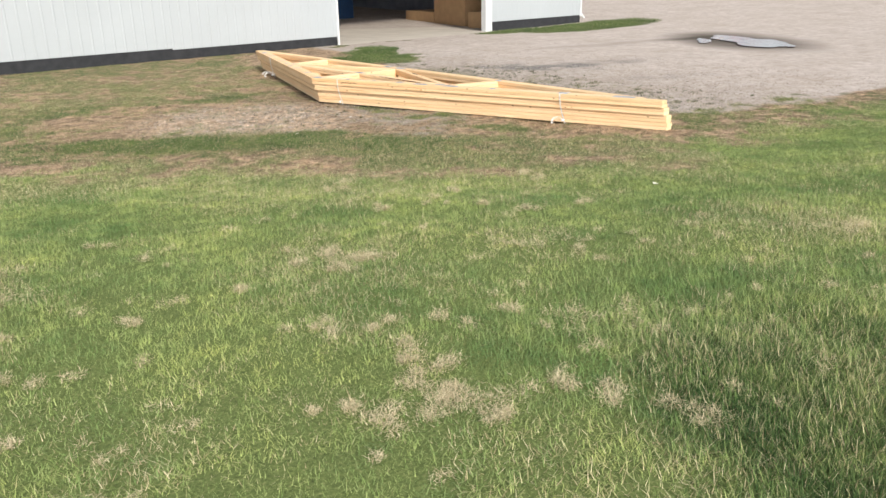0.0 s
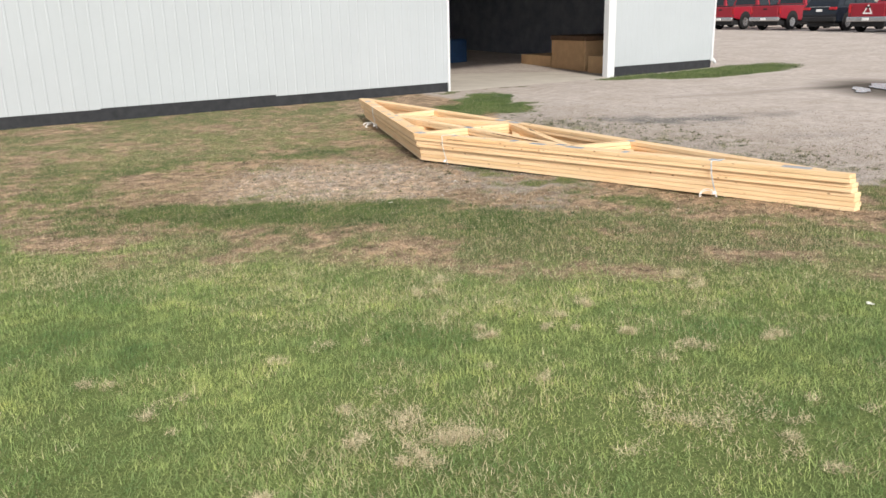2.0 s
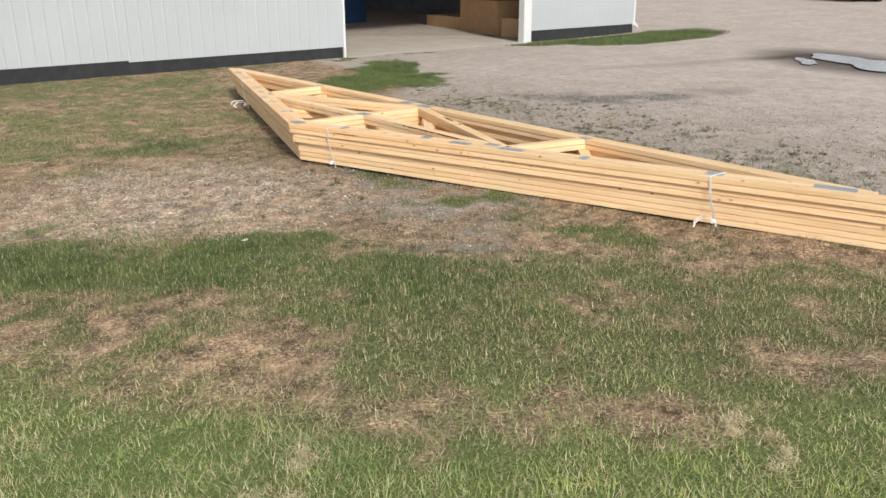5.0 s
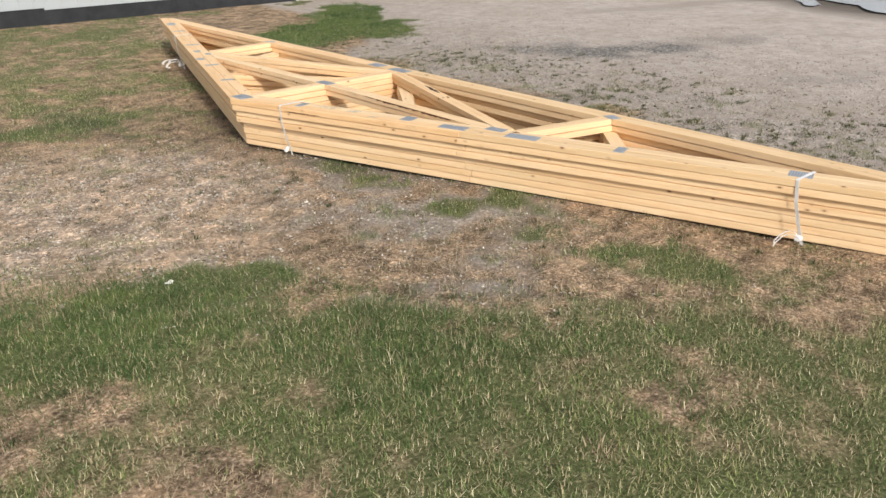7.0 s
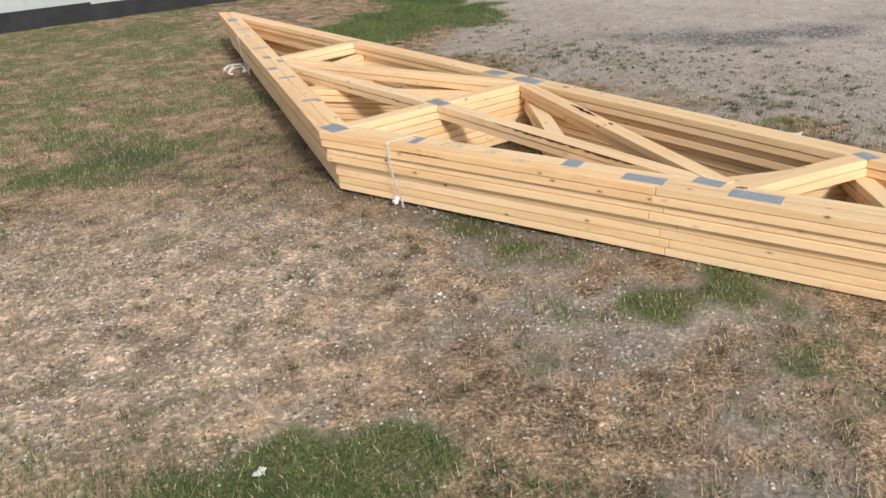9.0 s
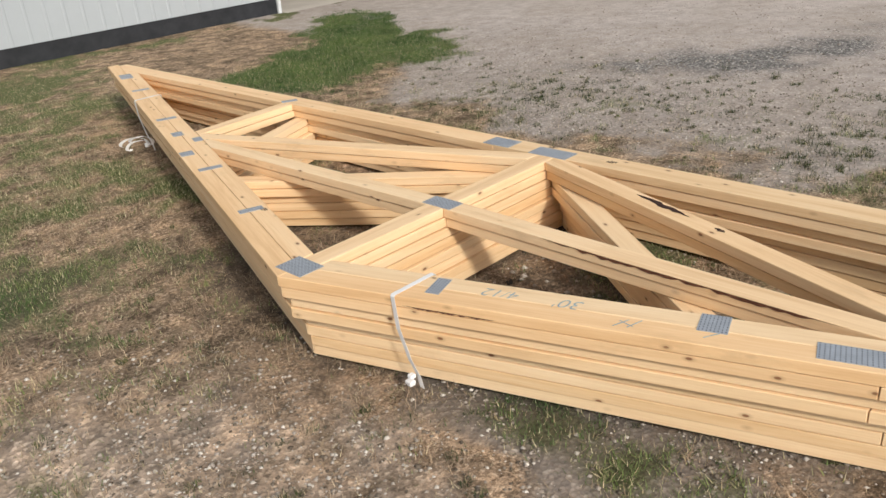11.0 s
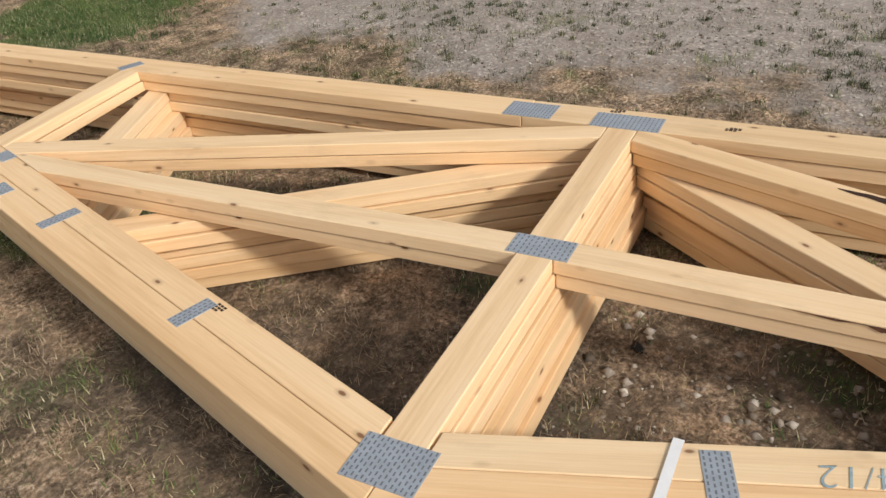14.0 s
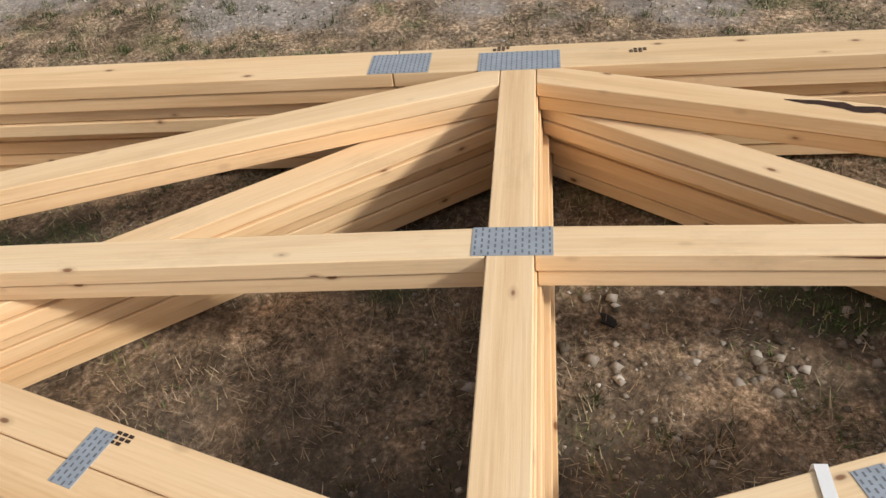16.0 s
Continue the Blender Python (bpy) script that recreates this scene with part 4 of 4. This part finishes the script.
    cabin(bm, [(0.12, 1.08), (3.55, 1.08), (2.75, 1.68), (1.2, 1.76), (0.55, 1.70)], 1.86, 1.36)
    part("roof", bm, paint, c)
    part("rear_window", quad_panel([(0.20, -0.72, 1.16), (0.20, 0.72, 1.16), (0.50, 0.60, 1.62), (0.50, -0.60, 1.62)], (-1, 0, 0.6)), GLASS, c, "dark rear window")
    part("chrome_strip", bx((0.02, -0.55, 1.08), (0.06, 0.55, 1.11)), CHROME, c)
    part("number_plate", bx((-0.005, -0.16, 0.88), (0.02, 0.16, 0.99)), BADGE, c)
    for s in (-1, 1):
        part("tail_lamp", bx((-0.01, s * 0.72 - 0.2, 0.96), (0.12, s * 0.72 + 0.2, 1.08), bev=0.02), TAIL, c, "red tail lamp")
        for x0, x1, t0, t1 in ((0.62, 1.5, 0.95, 1.5), (1.6, 2.3, 1.6, 2.3), (2.4, 3.2, 2.4, 2.75)):
            part("side_window", quad_panel([(x0, s * 0.915, 1.15), (x1, s * 0.915, 1.15), (t1, s * 0.745, 1.6), (t0, s * 0.745, 1.6)], (0, s, 0.3)), GLASS, c, "dark side window")
        part("roof_rail", tube([(0.8, s * 0.62, 1.76), (1.2, s * 0.62, 1.82), (2.5, s * 0.62, 1.80), (2.8, s * 0.62, 1.70)], 0.018, 6), CHROME, c)
        for x in (0.95, 3.75):
            bm = bmesh.new()
            bmesh.ops.create_cone(bm, cap_ends=True, segments=24, radius1=0.44, radius2=0.44, depth=0.02)
            part("wheel_arch", bm, PLASTIC, c, m=pose(x, s * (W + 0.004), 0.42, 90, 0, 0))
    part("rear_bumper", bx((-0.05, -0.93, 0.42), (0.12, 0.93, 0.66), bev=0.05), PLASTIC, c)
    part("underbody", bx((0.2, -0.78, 0.20), (4.4, 0.78, 0.42), bev=0.03), PLASTIC, c, "dark chassis")
    wheels(c, (0.95, 3.75), W, 0.37)
    return c


def parked(x, y, turn):
    return pose(x, y, float(ground_z(x, y)), 0, 0, turn) @ Matrix.Diagonal((1.03, 1.03, 1.09, 1.0))


pickup(parked(40.0, 37.9, 2), RED, "red crew-cab pickup parked in the gravel yard", PLASTIC)
pickup(parked(39.2, 33.9, 2), RED, "red pickup with a black bed cover", PLASTIC, crew=1.0)
suv(parked(38.4, 29.8, 2), BLACK)
pickup(parked(37.2, 26.3, 2), RED, "red pickup with a white emblem on its tailgate", decal=True, crew=1.0)
pickup(parked(36.0, 22.5, 2), SILVER, "silver-grey pickup at the end of the row", crew=1.6)
pickup(parked(41.5, 41.8, 2), RED, "red pickup half hidden behind the barn corner", PLASTIC)

# ---------------------------------------------------------------- building behind the vehicles
CREAM = plain("cream_siding", (0.74, 0.72, 0.70), 0.6, 0, 0.3, 0.06, 2)
PALE = plain("pale_blue_siding", (0.76, 0.79, 0.83), 0.55, 0, 0.3, 0.05, 2)
ROSE = plain("rose_panel", (0.42, 0.30, 0.31), 0.7, 0, 0.3, 0.1, 3)
ORANGE = plain("orange_paint", (0.75, 0.33, 0.04), 0.5, 0, 0.3, 0.08, 5)
ROOF = plain("pale_unseen_roof", (0.62, 0.62, 0.62), 0.6, 0.0, 0.3, 0.1, 2)


def office():
    x, y = 50.0, 32.1
    b = empty("office_building", pose(x, y, float(ground_z(x, y)), 0, 0, 2), "long low office building with pale siding behind parked cars", "building")
    L0, L1, H, D = -16.0, 22.0, 3.0, 9.0
    for y0, y1, mat in ((L0, -3.5, PALE), (-3.5, 0.8, PALE), (0.8, 9.5, CREAM), (9.5, 12.5, ROSE), (12.5, L1, CREAM)):
        part("wall", bx((0, y0, -0.3), (0.2, y1, H)), mat, b)
        n = int((y1 - y0) / 0.6)
        for i in range(n):
            part("batten", bx((-0.02, y0 + (i + 0.5) * (y1 - y0) / n - 0.02, 0.1), (0, y0 + (i + 0.5) * (y1 - y0) / n + 0.02, H)), mat, b)
    part("wall", bx((0.2, L0, -0.3), (D, L0 + 0.2, H)), PALE, b)
    part("wall", bx((0.2, L1 - 0.2, -0.3), (D, L1, H)), CREAM, b)
    part("wall", bx((D - 0.2, L0 + 0.2, -0.3), (D, L1 - 0.2, H)), CREAM, b)
    # unseen roof, made low and pale so the puddle's reflection stays bright
    bm = bmesh.new()
    side_profile(bm, [(-0.5, H), (D / 2, H + 0.45), (D + 0.5, H), (D + 0.5, H + 0.15), (D / 2, H + 0.60), (-0.5, H + 0.15)], L0 - 0.3, L1 + 0.3, 0.01)
    part("roof", bm, ROOF, b)
    for yy in (-9.0, -5.6, -1.6, 4.5, 15.5):
        w = part("window", bx((-0.05, yy - 0.65, 1.1), (0.02, yy + 0.65, 2.4)), TRIM, b, "white framed window")
        for s in (-1, 1):
            part("pane", bx((-0.07, yy + s * 0.30 - 0.26, 1.18), (-0.045, yy + s * 0.30 + 0.26, 2.32)), GLASS, w)
    part("post", bx((-1.2, 2.3, -0.2), (-0.9, 2.7, 2.95), bev=0.02), ORANGE, b, "orange painted post")
    for k in range(3):
        part("door_panel", bx((-0.06, 10.0 + k * 0.8, 0.1), (0, 10.65 + k * 0.8, 2.3)), ROSE, b)
    return b


office()

# ---------------------------------------------------------------- puddle
WATER, wnt, wb = nodes_of("sky_mirror_water", 0.20, 0, 1.0)
# near-white metallic base puts the bright sky's reflection into the water's colour
wb.inputs["Base Color"].default_value = (0.93, 0.94, 0.95, 1)
wb.inputs["Metallic"].default_value = 0.9
ripple = noise_tex(wnt, wnt.nodes.new("ShaderNodeTexCoord").outputs["Object"], 5.0, 3)
bump(wnt, wb, ripple.outputs[0], 0.25, 0.02)


def puddle(x, y, a, b, turn, label, seed):
    r = random.Random(seed)
    ph = [r.uniform(0, 6.28) for _ in range(4)]
    bm = bmesh.new()
    n = 48
    ring = []
    for i in range(n):
        t = math.tau * i / n
        q = 1 + 0.22 * math.sin(2 * t + ph[0]) + 0.14 * math.sin(3 * t + ph[1]) + 0.10 * math.sin(5 * t + ph[2]) + 0.06 * math.sin(9 * t + ph[3])
        ring.append(bm.verts.new((a * q * math.cos(t), b * q * math.sin(t), 0)))
    bm.faces.new(ring)
    z = float(ground_z(x, y)) + 0.017
    return tagged(part("water", bm, WATER, m=pose(x, y, z, 0, 0, turn)), label, "puddle", kind="structure")


puddle(18.25, 11.75, 1.45, 0.72, 58, "shallow rain puddle on the gravel yard", 4)
puddle(17.75, 12.75, 0.55, 0.2, 40, "small rain puddle beside a larger one", 8)


# ---------------------------------------------------------------- loose stones, grass, straw
def sheet_mesh(name, verts, faces, mats, attr=None):
    me = bpy.data.meshes.new(name)
    nv, nf, k = len(verts), len(faces), faces.shape[1]
    me.vertices.add(nv)
    me.vertices.foreach_set("co", verts.astype(np.float32).ravel())
    me.loops.add(nf * k)
    me.loops.foreach_set("vertex_index", faces.astype(np.int32).ravel())
    me.polygons.add(nf)
    me.polygons.foreach_set("loop_start", np.arange(0, nf * k, k, dtype=np.int32))
    me.update(calc_edges=True)
    if attr is not None:
        me.attributes.new("dry", "FLOAT", "POINT").data.foreach_set("value", attr.astype(np.float32))
    me.materials.append(mats)
    return new(name, me)


def scatter(n, lo, hi, chance, rng):
    """n tries over a rectangle, kept by the chance at each place."""
    x, y = rng.uniform(lo[0], hi[0], n), rng.uniform(lo[1], hi[1], n)
    keep = rng.uniform(0, 1, n) < chance(x, y)
    return x[keep], y[keep]


def seen_area(x, y):
    """Where the lawn can be seen from the walk."""
    near = np.clip(1.25 - np.hypot(x - 4.0, y - 6.5) / 9.5, 0.12, 1)
    return near


def blades(name, x, y, h, wid, lean, dry, rng, label, mat=None, lift=0.0):
    n = len(x)
    a = rng.uniform(0, math.tau, n)
    tilt = np.clip(np.abs(rng.normal(lean, 0.35, n)), 0, 1.5)
    dirx, diry = np.cos(a), np.sin(a)
    px, py = -diry, dirx
    z = ground_z(x, y) - 0.004 + lift
    ox, oy = dirx * np.sin(tilt), diry * np.sin(tilt)
    up = np.cos(tilt)
    v = np.zeros((n, 3, 3))
    for k, (s, t) in enumerate(((-1, 0), (1, 0), (0, 1.0))):
        v[:, k, 0] = x + px * wid * s / 2 + ox * h * t
        v[:, k, 1] = y + py * wid * s / 2 + oy * h * t
        v[:, k, 2] = z + h * t * np.clip(np.abs(up), 0.10, 1)
    f = np.arange(n * 3).reshape(-1, 3)
    ob = sheet_mesh(name, v.reshape(-1, 3), f, mat or BLADE, np.repeat(dry, 3))
    return tagged(ob, label, "grass", kind="stuff")


rng = np.random.default_rng(11)
TUSSOCK = blade_material("tussock_blades", STRAWS, ((0.19, 0.128, 0.084), (0.33, 0.235, 0.162), (0.50, 0.39, 0.28)))

DARK_WEED = blade_material("dark_weed_blades", ((0.028, 0.040, 0.017), (0.055, 0.075, 0.030), (0.10, 0.12, 0.05)), STRAWS)
PALE_STRAW = blade_material("pale_thatch", ((0.40, 0.33, 0.20), (0.56, 0.48, 0.31), (0.72, 0.64, 0.44)), ((0.40, 0.33, 0.20), (0.56, 0.48, 0.31), (0.72, 0.64, 0.44)))
LUSH = blade_material("lush_blades", ((0.040, 0.080, 0.024), (0.073, 0.126, 0.039), (0.12, 0.175, 0.062)), STRAWS)


def clump(x, y):
    return 0.5 + 0.5 * wobble(x, y, 3.3, 5.0)


# living lawn
gx, gy = scatter(3300000, (-3.5, 0.5), (11.5, 12.5), lambda x, y: lawn_mask(x, y)[1] ** 1.4 * seen_area(x, y) * (0.6 + 0.4 * clump(x, y)), rng)
drift = np.clip(0.20 + 0.42 * wobble(gx, gy, 1.6, 8.0) + 0.34 * wobble(gx, gy, 7.0, 3.0) + 0.75 * (1 - lawn_mask(gx, gy)[1]), 0, 0.8)
dry = (rng.uniform(0, 1, len(gx)) < drift) * rng.uniform(0.35, 0.9, len(gx)) + rng.uniform(0, 0.12, len(gx))
blades("grass", gx, gy, rng.uniform(0.022, 0.055, len(gx)) * (0.75 + 0.5 * clump(gx, gy) + 0.7 * blob(gx, gy, 3.6, 1.5, 1.5, 1.2, 0, 0.6)), rng.uniform(0.0022, 0.0043, len(gx)), 1.08, np.clip(dry, 0, 1), rng, "short mown green lawn with dry blades mixed in")
# rough dark tufts on the thin ground
gx, gy = scatter(1900000, (0.0, 4.6), (11.0, 18.4), lambda x, y: np.clip(masks(x, y)[0] - lawn_mask(x, y)[1], 0, 1) ** 1.2 * np.clip(seen_area(x, y) * 1.3, 0, 1), rng)
dry = (rng.uniform(0, 1, len(gx)) < 0.22 + 0.35 * (1 - masks(gx, gy)[0]) + 0.24 * blob(gx, gy, 5.6, 5.9, 2.5, 1.3, -38, 0.5) + 0.33 * smooth01(gy - 12)) * rng.uniform(0.4, 1, len(gx))
blades("rough_grass", gx, gy, rng.uniform(0.015, 0.042, len(gx)), rng.uniform(0.0025, 0.0045, len(gx)), 0.8, dry, rng, "sparse dark green tufts on thin soil", WEED)
# the greener band between the lawn and the bare ground
gx, gy = scatter(420000, (0.8, 5.2), (6.6, 10.6), lambda x, y: np.clip(blob(x, y, 2.9, 8.8, 1.3, 0.50, -33, 0.6) + blob(x, y, 4.35, 7.70, 1.5, 0.60, -48, 0.6), 0, 1) * np.clip(0.55 + 0.8 * wobble(x, y, 2.4, 4.0) + 0.5 * wobble(x, y, 9.0, 7.0), 0, 1), rng)
blades("grass", gx, gy, rng.uniform(0.025, 0.065, len(gx)), rng.uniform(0.002, 0.004, len(gx)), 1.0, (rng.uniform(0, 1, len(gx)) < 0.07) * 0.8, rng, "soft dark green grass before the bare ground", LUSH)
# dead turf lying flat on the bare ground
sx, sy = scatter(900000, (0.0, 5.0), (9.0, 17.5), lambda x, y: (1 - masks(x, y)[0]) * (1 - 0.6 * masks(x, y)[1]) * seen_area(x, y) * np.clip(clump(x * 2.3, y * 2.3), 0.05, 1) ** 1.5, rng)
blades("dead_grass", sx, sy, rng.uniform(0.018, 0.05, len(sx)), rng.uniform(0.002, 0.0036, len(sx)), 1.3, rng.uniform(0.3, 1, len(sx)), rng, "flattened dead grass on thin soil", TUSSOCK)
# raised tussocks of dead grass, a hand across
r4 = np.random.default_rng(21)
ux, uy = scatter(5200, (1.5, 5.2), (8.2, 14.0), lambda x, y: (1 - masks(x, y)[0]) * (1 - lawn_mask(x, y)[1]) * np.clip(clump(x, y), 0.1, 1), r4)
ux, uy = np.concatenate([ux, [6.02, 5.9, 6.1]]), np.concatenate([uy, [10.95, 11.1, 11.2]])
kx, ky = np.repeat(ux, 38), np.repeat(uy, 38)
reach = np.repeat(r4.uniform(0.012, 0.045, len(ux)), 38)
kx, ky = kx + r4.normal(0, 1, len(kx)) * reach, ky + r4.normal(0, 1, len(ky)) * reach
blades("tussock_grass", kx, ky, r4.uniform(0.02, 0.06, len(kx)), r4.uniform(0.002, 0.0034, len(kx)), 0.85, r4.uniform(0.85, 1, len(kx)), r4, "dead brown grass tussocks on thin soil", TUSSOCK)
# small dark weeds dotted over the bare ground
r6 = np.random.default_rng(33)
ux, uy = scatter(1500, (3.2, 6.2), (9.8, 14.5), lambda x, y: (1 - masks(x, y)[0]) * 0.55, r6)
vx, vy = scatter(3000, (7.3, 6.6), (10.8, 14.5), lambda x, y: blob(x, y, 8.9, 10.6, 1.35, 3.8, 6, 0.7) * np.clip(0.5 + 0.9 * wobble(x, y, 3.0, 2.0), 0.05, 1), r6)
ux, uy = np.concatenate([ux, vx]), np.concatenate([uy, vy])
kx, ky = np.repeat(ux, 46), np.repeat(uy, 46)
reach = np.repeat(0.010 + 0.05 * r6.uniform(0, 1, len(ux)) ** 2.5, 46)
kx, ky = kx + r6.normal(0, 1.3, len(kx)) * reach, ky + r6.normal(0, 0.8, len(ky)) * reach
blades("weeds", kx, ky, r6.uniform(0.012, 0.04, len(kx)), r6.uniform(0.0025, 0.0045, len(kx)), 0.7, (r6.uniform(0, 1, len(kx)) < 0.15) * 0.8, r6, "small dark green weeds dotted over bare soil", DARK_WEED)
# lush patch beyond the stack
fx, fy = scatter(420000, (6.8, 13.6), (11.8, 18.2), lambda x, y: green_patch(x, y) * np.clip(0.75 + 0.4 * wobble(x, y, 6.0, 4.0), 0.1, 1), r6)
blades("grass", fx, fy, r6.uniform(0.02, 0.05, len(fx)), r6.uniform(0.003, 0.0055, len(fx)), 0.95, (r6.uniform(0, 1, len(fx)) < 0.05) * 0.6, r6, "lush green grass patch beside the gravel yard", LUSH)
# a longer, darker stand of grass at the lawn's side
fx, fy = scatter(260000, (1.8, 0.2), (4.4, 2.6), lambda x, y: blob(x, y, 2.95, 1.2, 0.8, 0.5, 40, 0.7) * np.clip(0.6 + 0.5 * wobble(x, y, 3.0, 6.0), 0.1, 1), r6)
blades("grass", fx, fy, r6.uniform(0.03, 0.06, len(fx)), r6.uniform(0.003, 0.005, len(fx)), 0.85, (r6.uniform(0, 1, len(fx)) < 0.06) * 0.7, r6, "longer dark green grass at the lawn's side", LUSH)
# far green patches
fx, fy = scatter(120000, (13.5, 15), (25, 20.5), lambda x, y: corner_patch(x, y), rng)
blades("grass", fx, fy, rng.uniform(0.03, 0.09, len(fx)), rng.uniform(0.007, 0.012, len(fx)), 0.8, np.clip(rng.normal(0.05, 0.12, len(fx)), 0, 1), rng, "tufty green grass at the barn corner", LUSH)

# tufts of pale thatch lying on the lawn
tufts = [(2.40, 3.94, 0.11, 900), (2.28, 3.74, 0.05, 200), (3.63, 3.42, 0.16, 300), (3.3, 3.55, 0.12, 200), (1.68, 3.74, 0.05, 140), (1.96, 2.52, 0.06, 320), (1.77, 3.0, 0.05, 200), (2.02, 2.88, 0.04, 120),
         (1.93, 2.31, 0.05, 240), (1.84, 2.21, 0.07, 300), (1.49, 2.26, 0.04, 160), (1.61, 2.13, 0.07, 260), (1.80, 2.01, 0.10, 520), (2.33, 1.72, 0.06, 260), (2.66, 2.36, 0.08, 200), (2.92, 2.36, 0.08, 160),
         (2.28, 2.76, 0.04, 100), (2.59, 2.59, 0.05, 120), (1.11, 3.65, 0.04, 140), (1.93, 1.87, 0.06, 200), (2.23, 1.91, 0.06, 200), (2.52, 1.44, 0.08, 300), (5.2, 2.3, 0.13, 600), (0.6, 4.48, 0.2, 400),
         (4.93, 5.14, 0.06, 260), (4.91, 4.91, 0.04, 120), (3.94, 4.95, 0.05, 220), (3.71, 4.80, 0.03, 110), (3.23, 5.69, 0.05, 200), (3.49, 5.81, 0.05, 160), (3.20, 4.73, 0.04, 160), (3.85, 4.41, 0.04, 160), (4.04, 4.10, 0.06, 260), (4.52, 3.99, 0.06, 220)]
r3 = np.random.default_rng(5)
for _ in range(110):
    u, v = r3.uniform(0.4, 5.0), r3.uniform(1.0, 5.2)
    tufts.append((u, v, r3.uniform(0.015, 0.05), int(r3.uniform(20, 80))))
knots = []
for a, b, s, n in tufts:
    m = 1 + int(s / 0.02)
    for _ in range(m):
        knots.append((r3.normal(a, s * 0.95), r3.normal(b, s * 0.75), 0.010 + s * r3.uniform(0.10, 0.42), int(n * 2.7 / m)))
tufts = knots
tx = np.concatenate([r3.normal(a, s, n) for a, b, s, n in tufts])
ty = np.concatenate([r3.normal(b, s, n) for a, b, s, n in tufts])
blades("dry_thatch", tx, ty, r3.uniform(0.012, 0.042, len(tx)), r3.uniform(0.0016, 0.0032, len(tx)), 1.32, r3.uniform(0.9, 1, len(tx)), r3, "tufts of pale raked thatch on the lawn", PALE_STRAW, lift=0.034 * r3.uniform(0, 1, len(tx)) ** 1.5)


def stones(name, x, y, size, rng, label):
    n = len(x)
    base = np.array([(1, 0, 0), (-1, 0, 0), (0, 1, 0), (0, -1, 0), (0, 0, 1), (0, 0, -1)], float)
    tri = np.array([(0, 2, 4), (2, 1, 4), (1, 3, 4), (3, 0, 4), (2, 0, 5), (1, 2, 5), (3, 1, 5), (0, 3, 5)])
    v = base[None] * rng.uniform(0.6, 1.15, (n, 6, 1)) * size[:, None, None] * np.array([1, 1, 0.65])
    a = rng.uniform(0, math.tau, n)
    c, s = np.cos(a)[:, None], np.sin(a)[:, None]
    out = np.stack([v[..., 0] * c - v[..., 1] * s + x[:, None], v[..., 0] * s + v[..., 1] * c + y[:, None], v[..., 2] + (ground_z(x, y) + size * 0.05)[:, None]], -1)
    f = (np.arange(n)[:, None, None] * 6 + tri[None]).reshape(-1, 3)
    return tagged(sheet_mesh(name, out.reshape(-1, 3), f, PEBBLE), label, "gravel", kind="stuff")


px, py = scatter(1150000, (1.5, 4.5), (14, 15), lambda x, y: np.clip(masks(x, y)[1] - 0.15 + 0.5 * blob(x, y, 4.55, 9.9, 1.3, 1.5, 25, 0.6), 0, 1) * (1 - masks(x, y)[0]) * (1 - 0.55 * smooth01((x - 7.4) / 1.0)) * seen_area(x, y) * (0.3 + 0.7 * clump(x * 2, y * 2)), rng)
stones("gravel", px, py, 0.003 + 0.010 * rng.uniform(0, 1, len(px)) ** 3.2, rng, "loose grey and white pebbles on thin soil")
bx_, by_ = rng.normal(6.62, 0.26, 330), rng.normal(10.05, 0.32, 330)
stones("stones", bx_, by_, 0.005 + 0.02 * rng.uniform(0, 1, 330) ** 3, rng, "pale broken stones under the trusses")


# ---------------------------------------------------------------- litter
PETAL = plain("white_scrap", (0.78, 0.77, 0.72), 0.7, 0, 0.3, 0.08, 40)
SOOT = plain("black_scrap", (0.012, 0.012, 0.013), 0.8, 0, 0.3, 0.4, 60)


def scrap(name, x, y, size, turn, mat, label, cat):
    """A small bent flake lying on the ground."""
    n = 9
    r5 = random.Random(int(x * 100 + y * 10))
    bm = bmesh.new()
    ring = []
    for i in range(n):
        a = math.tau * i / n
        q = size * r5.uniform(0.6, 1.1)
        ring.append((q * math.cos(a), 0.6 * q * math.sin(a), size * (0.10 if mat is SOOT else 0.35) * abs(math.cos(a)) * r5.uniform(0.6, 1.0)))
    top = [bm.verts.new(p) for p in ring]
    low = [bm.verts.new((p[0], p[1], p[2] - 0.003)) for p in ring]
    ct, cl = bm.verts.new((0, 0, 0.004)), bm.verts.new((0, 0, 0.001))
    for i in range(n):
        j = (i + 1) % n
        bm.faces.new((top[i], top[j], ct))
        bm.faces.new((low[j], low[i], cl))
        bm.faces.new((low[i], low[j], top[j], top[i]))
    bmesh.ops.recalc_face_normals(bm, faces=bm.faces)
    return tagged(part(name, bm, mat, m=pose(x, y, float(ground_z(x, y)) + 0.006, 0, 0, turn)), label, cat)


scrap("wood_chip", 4.37, 8.51, 0.028, 30, PETAL, "small white wood chip on the thin turf", "chip")
scrap("wood_chip", 5.42, 4.06, 0.03, 80, PETAL, "small white flake on the green lawn", "chip")
scrap("wood_chip", 8.47, 9.41, 0.06, -35, PETAL, "pale splinter of lumber on the gravel", "chip")
scrap("wood_chip", 5.44, 9.09, 0.018, 10, PETAL, "tiny white chip on the bare soil", "chip")
scrap("rubber_scrap", 6.64, 10.35, 0.03, 40, SOOT, "crumpled black scrap under the trusses", "scrap")
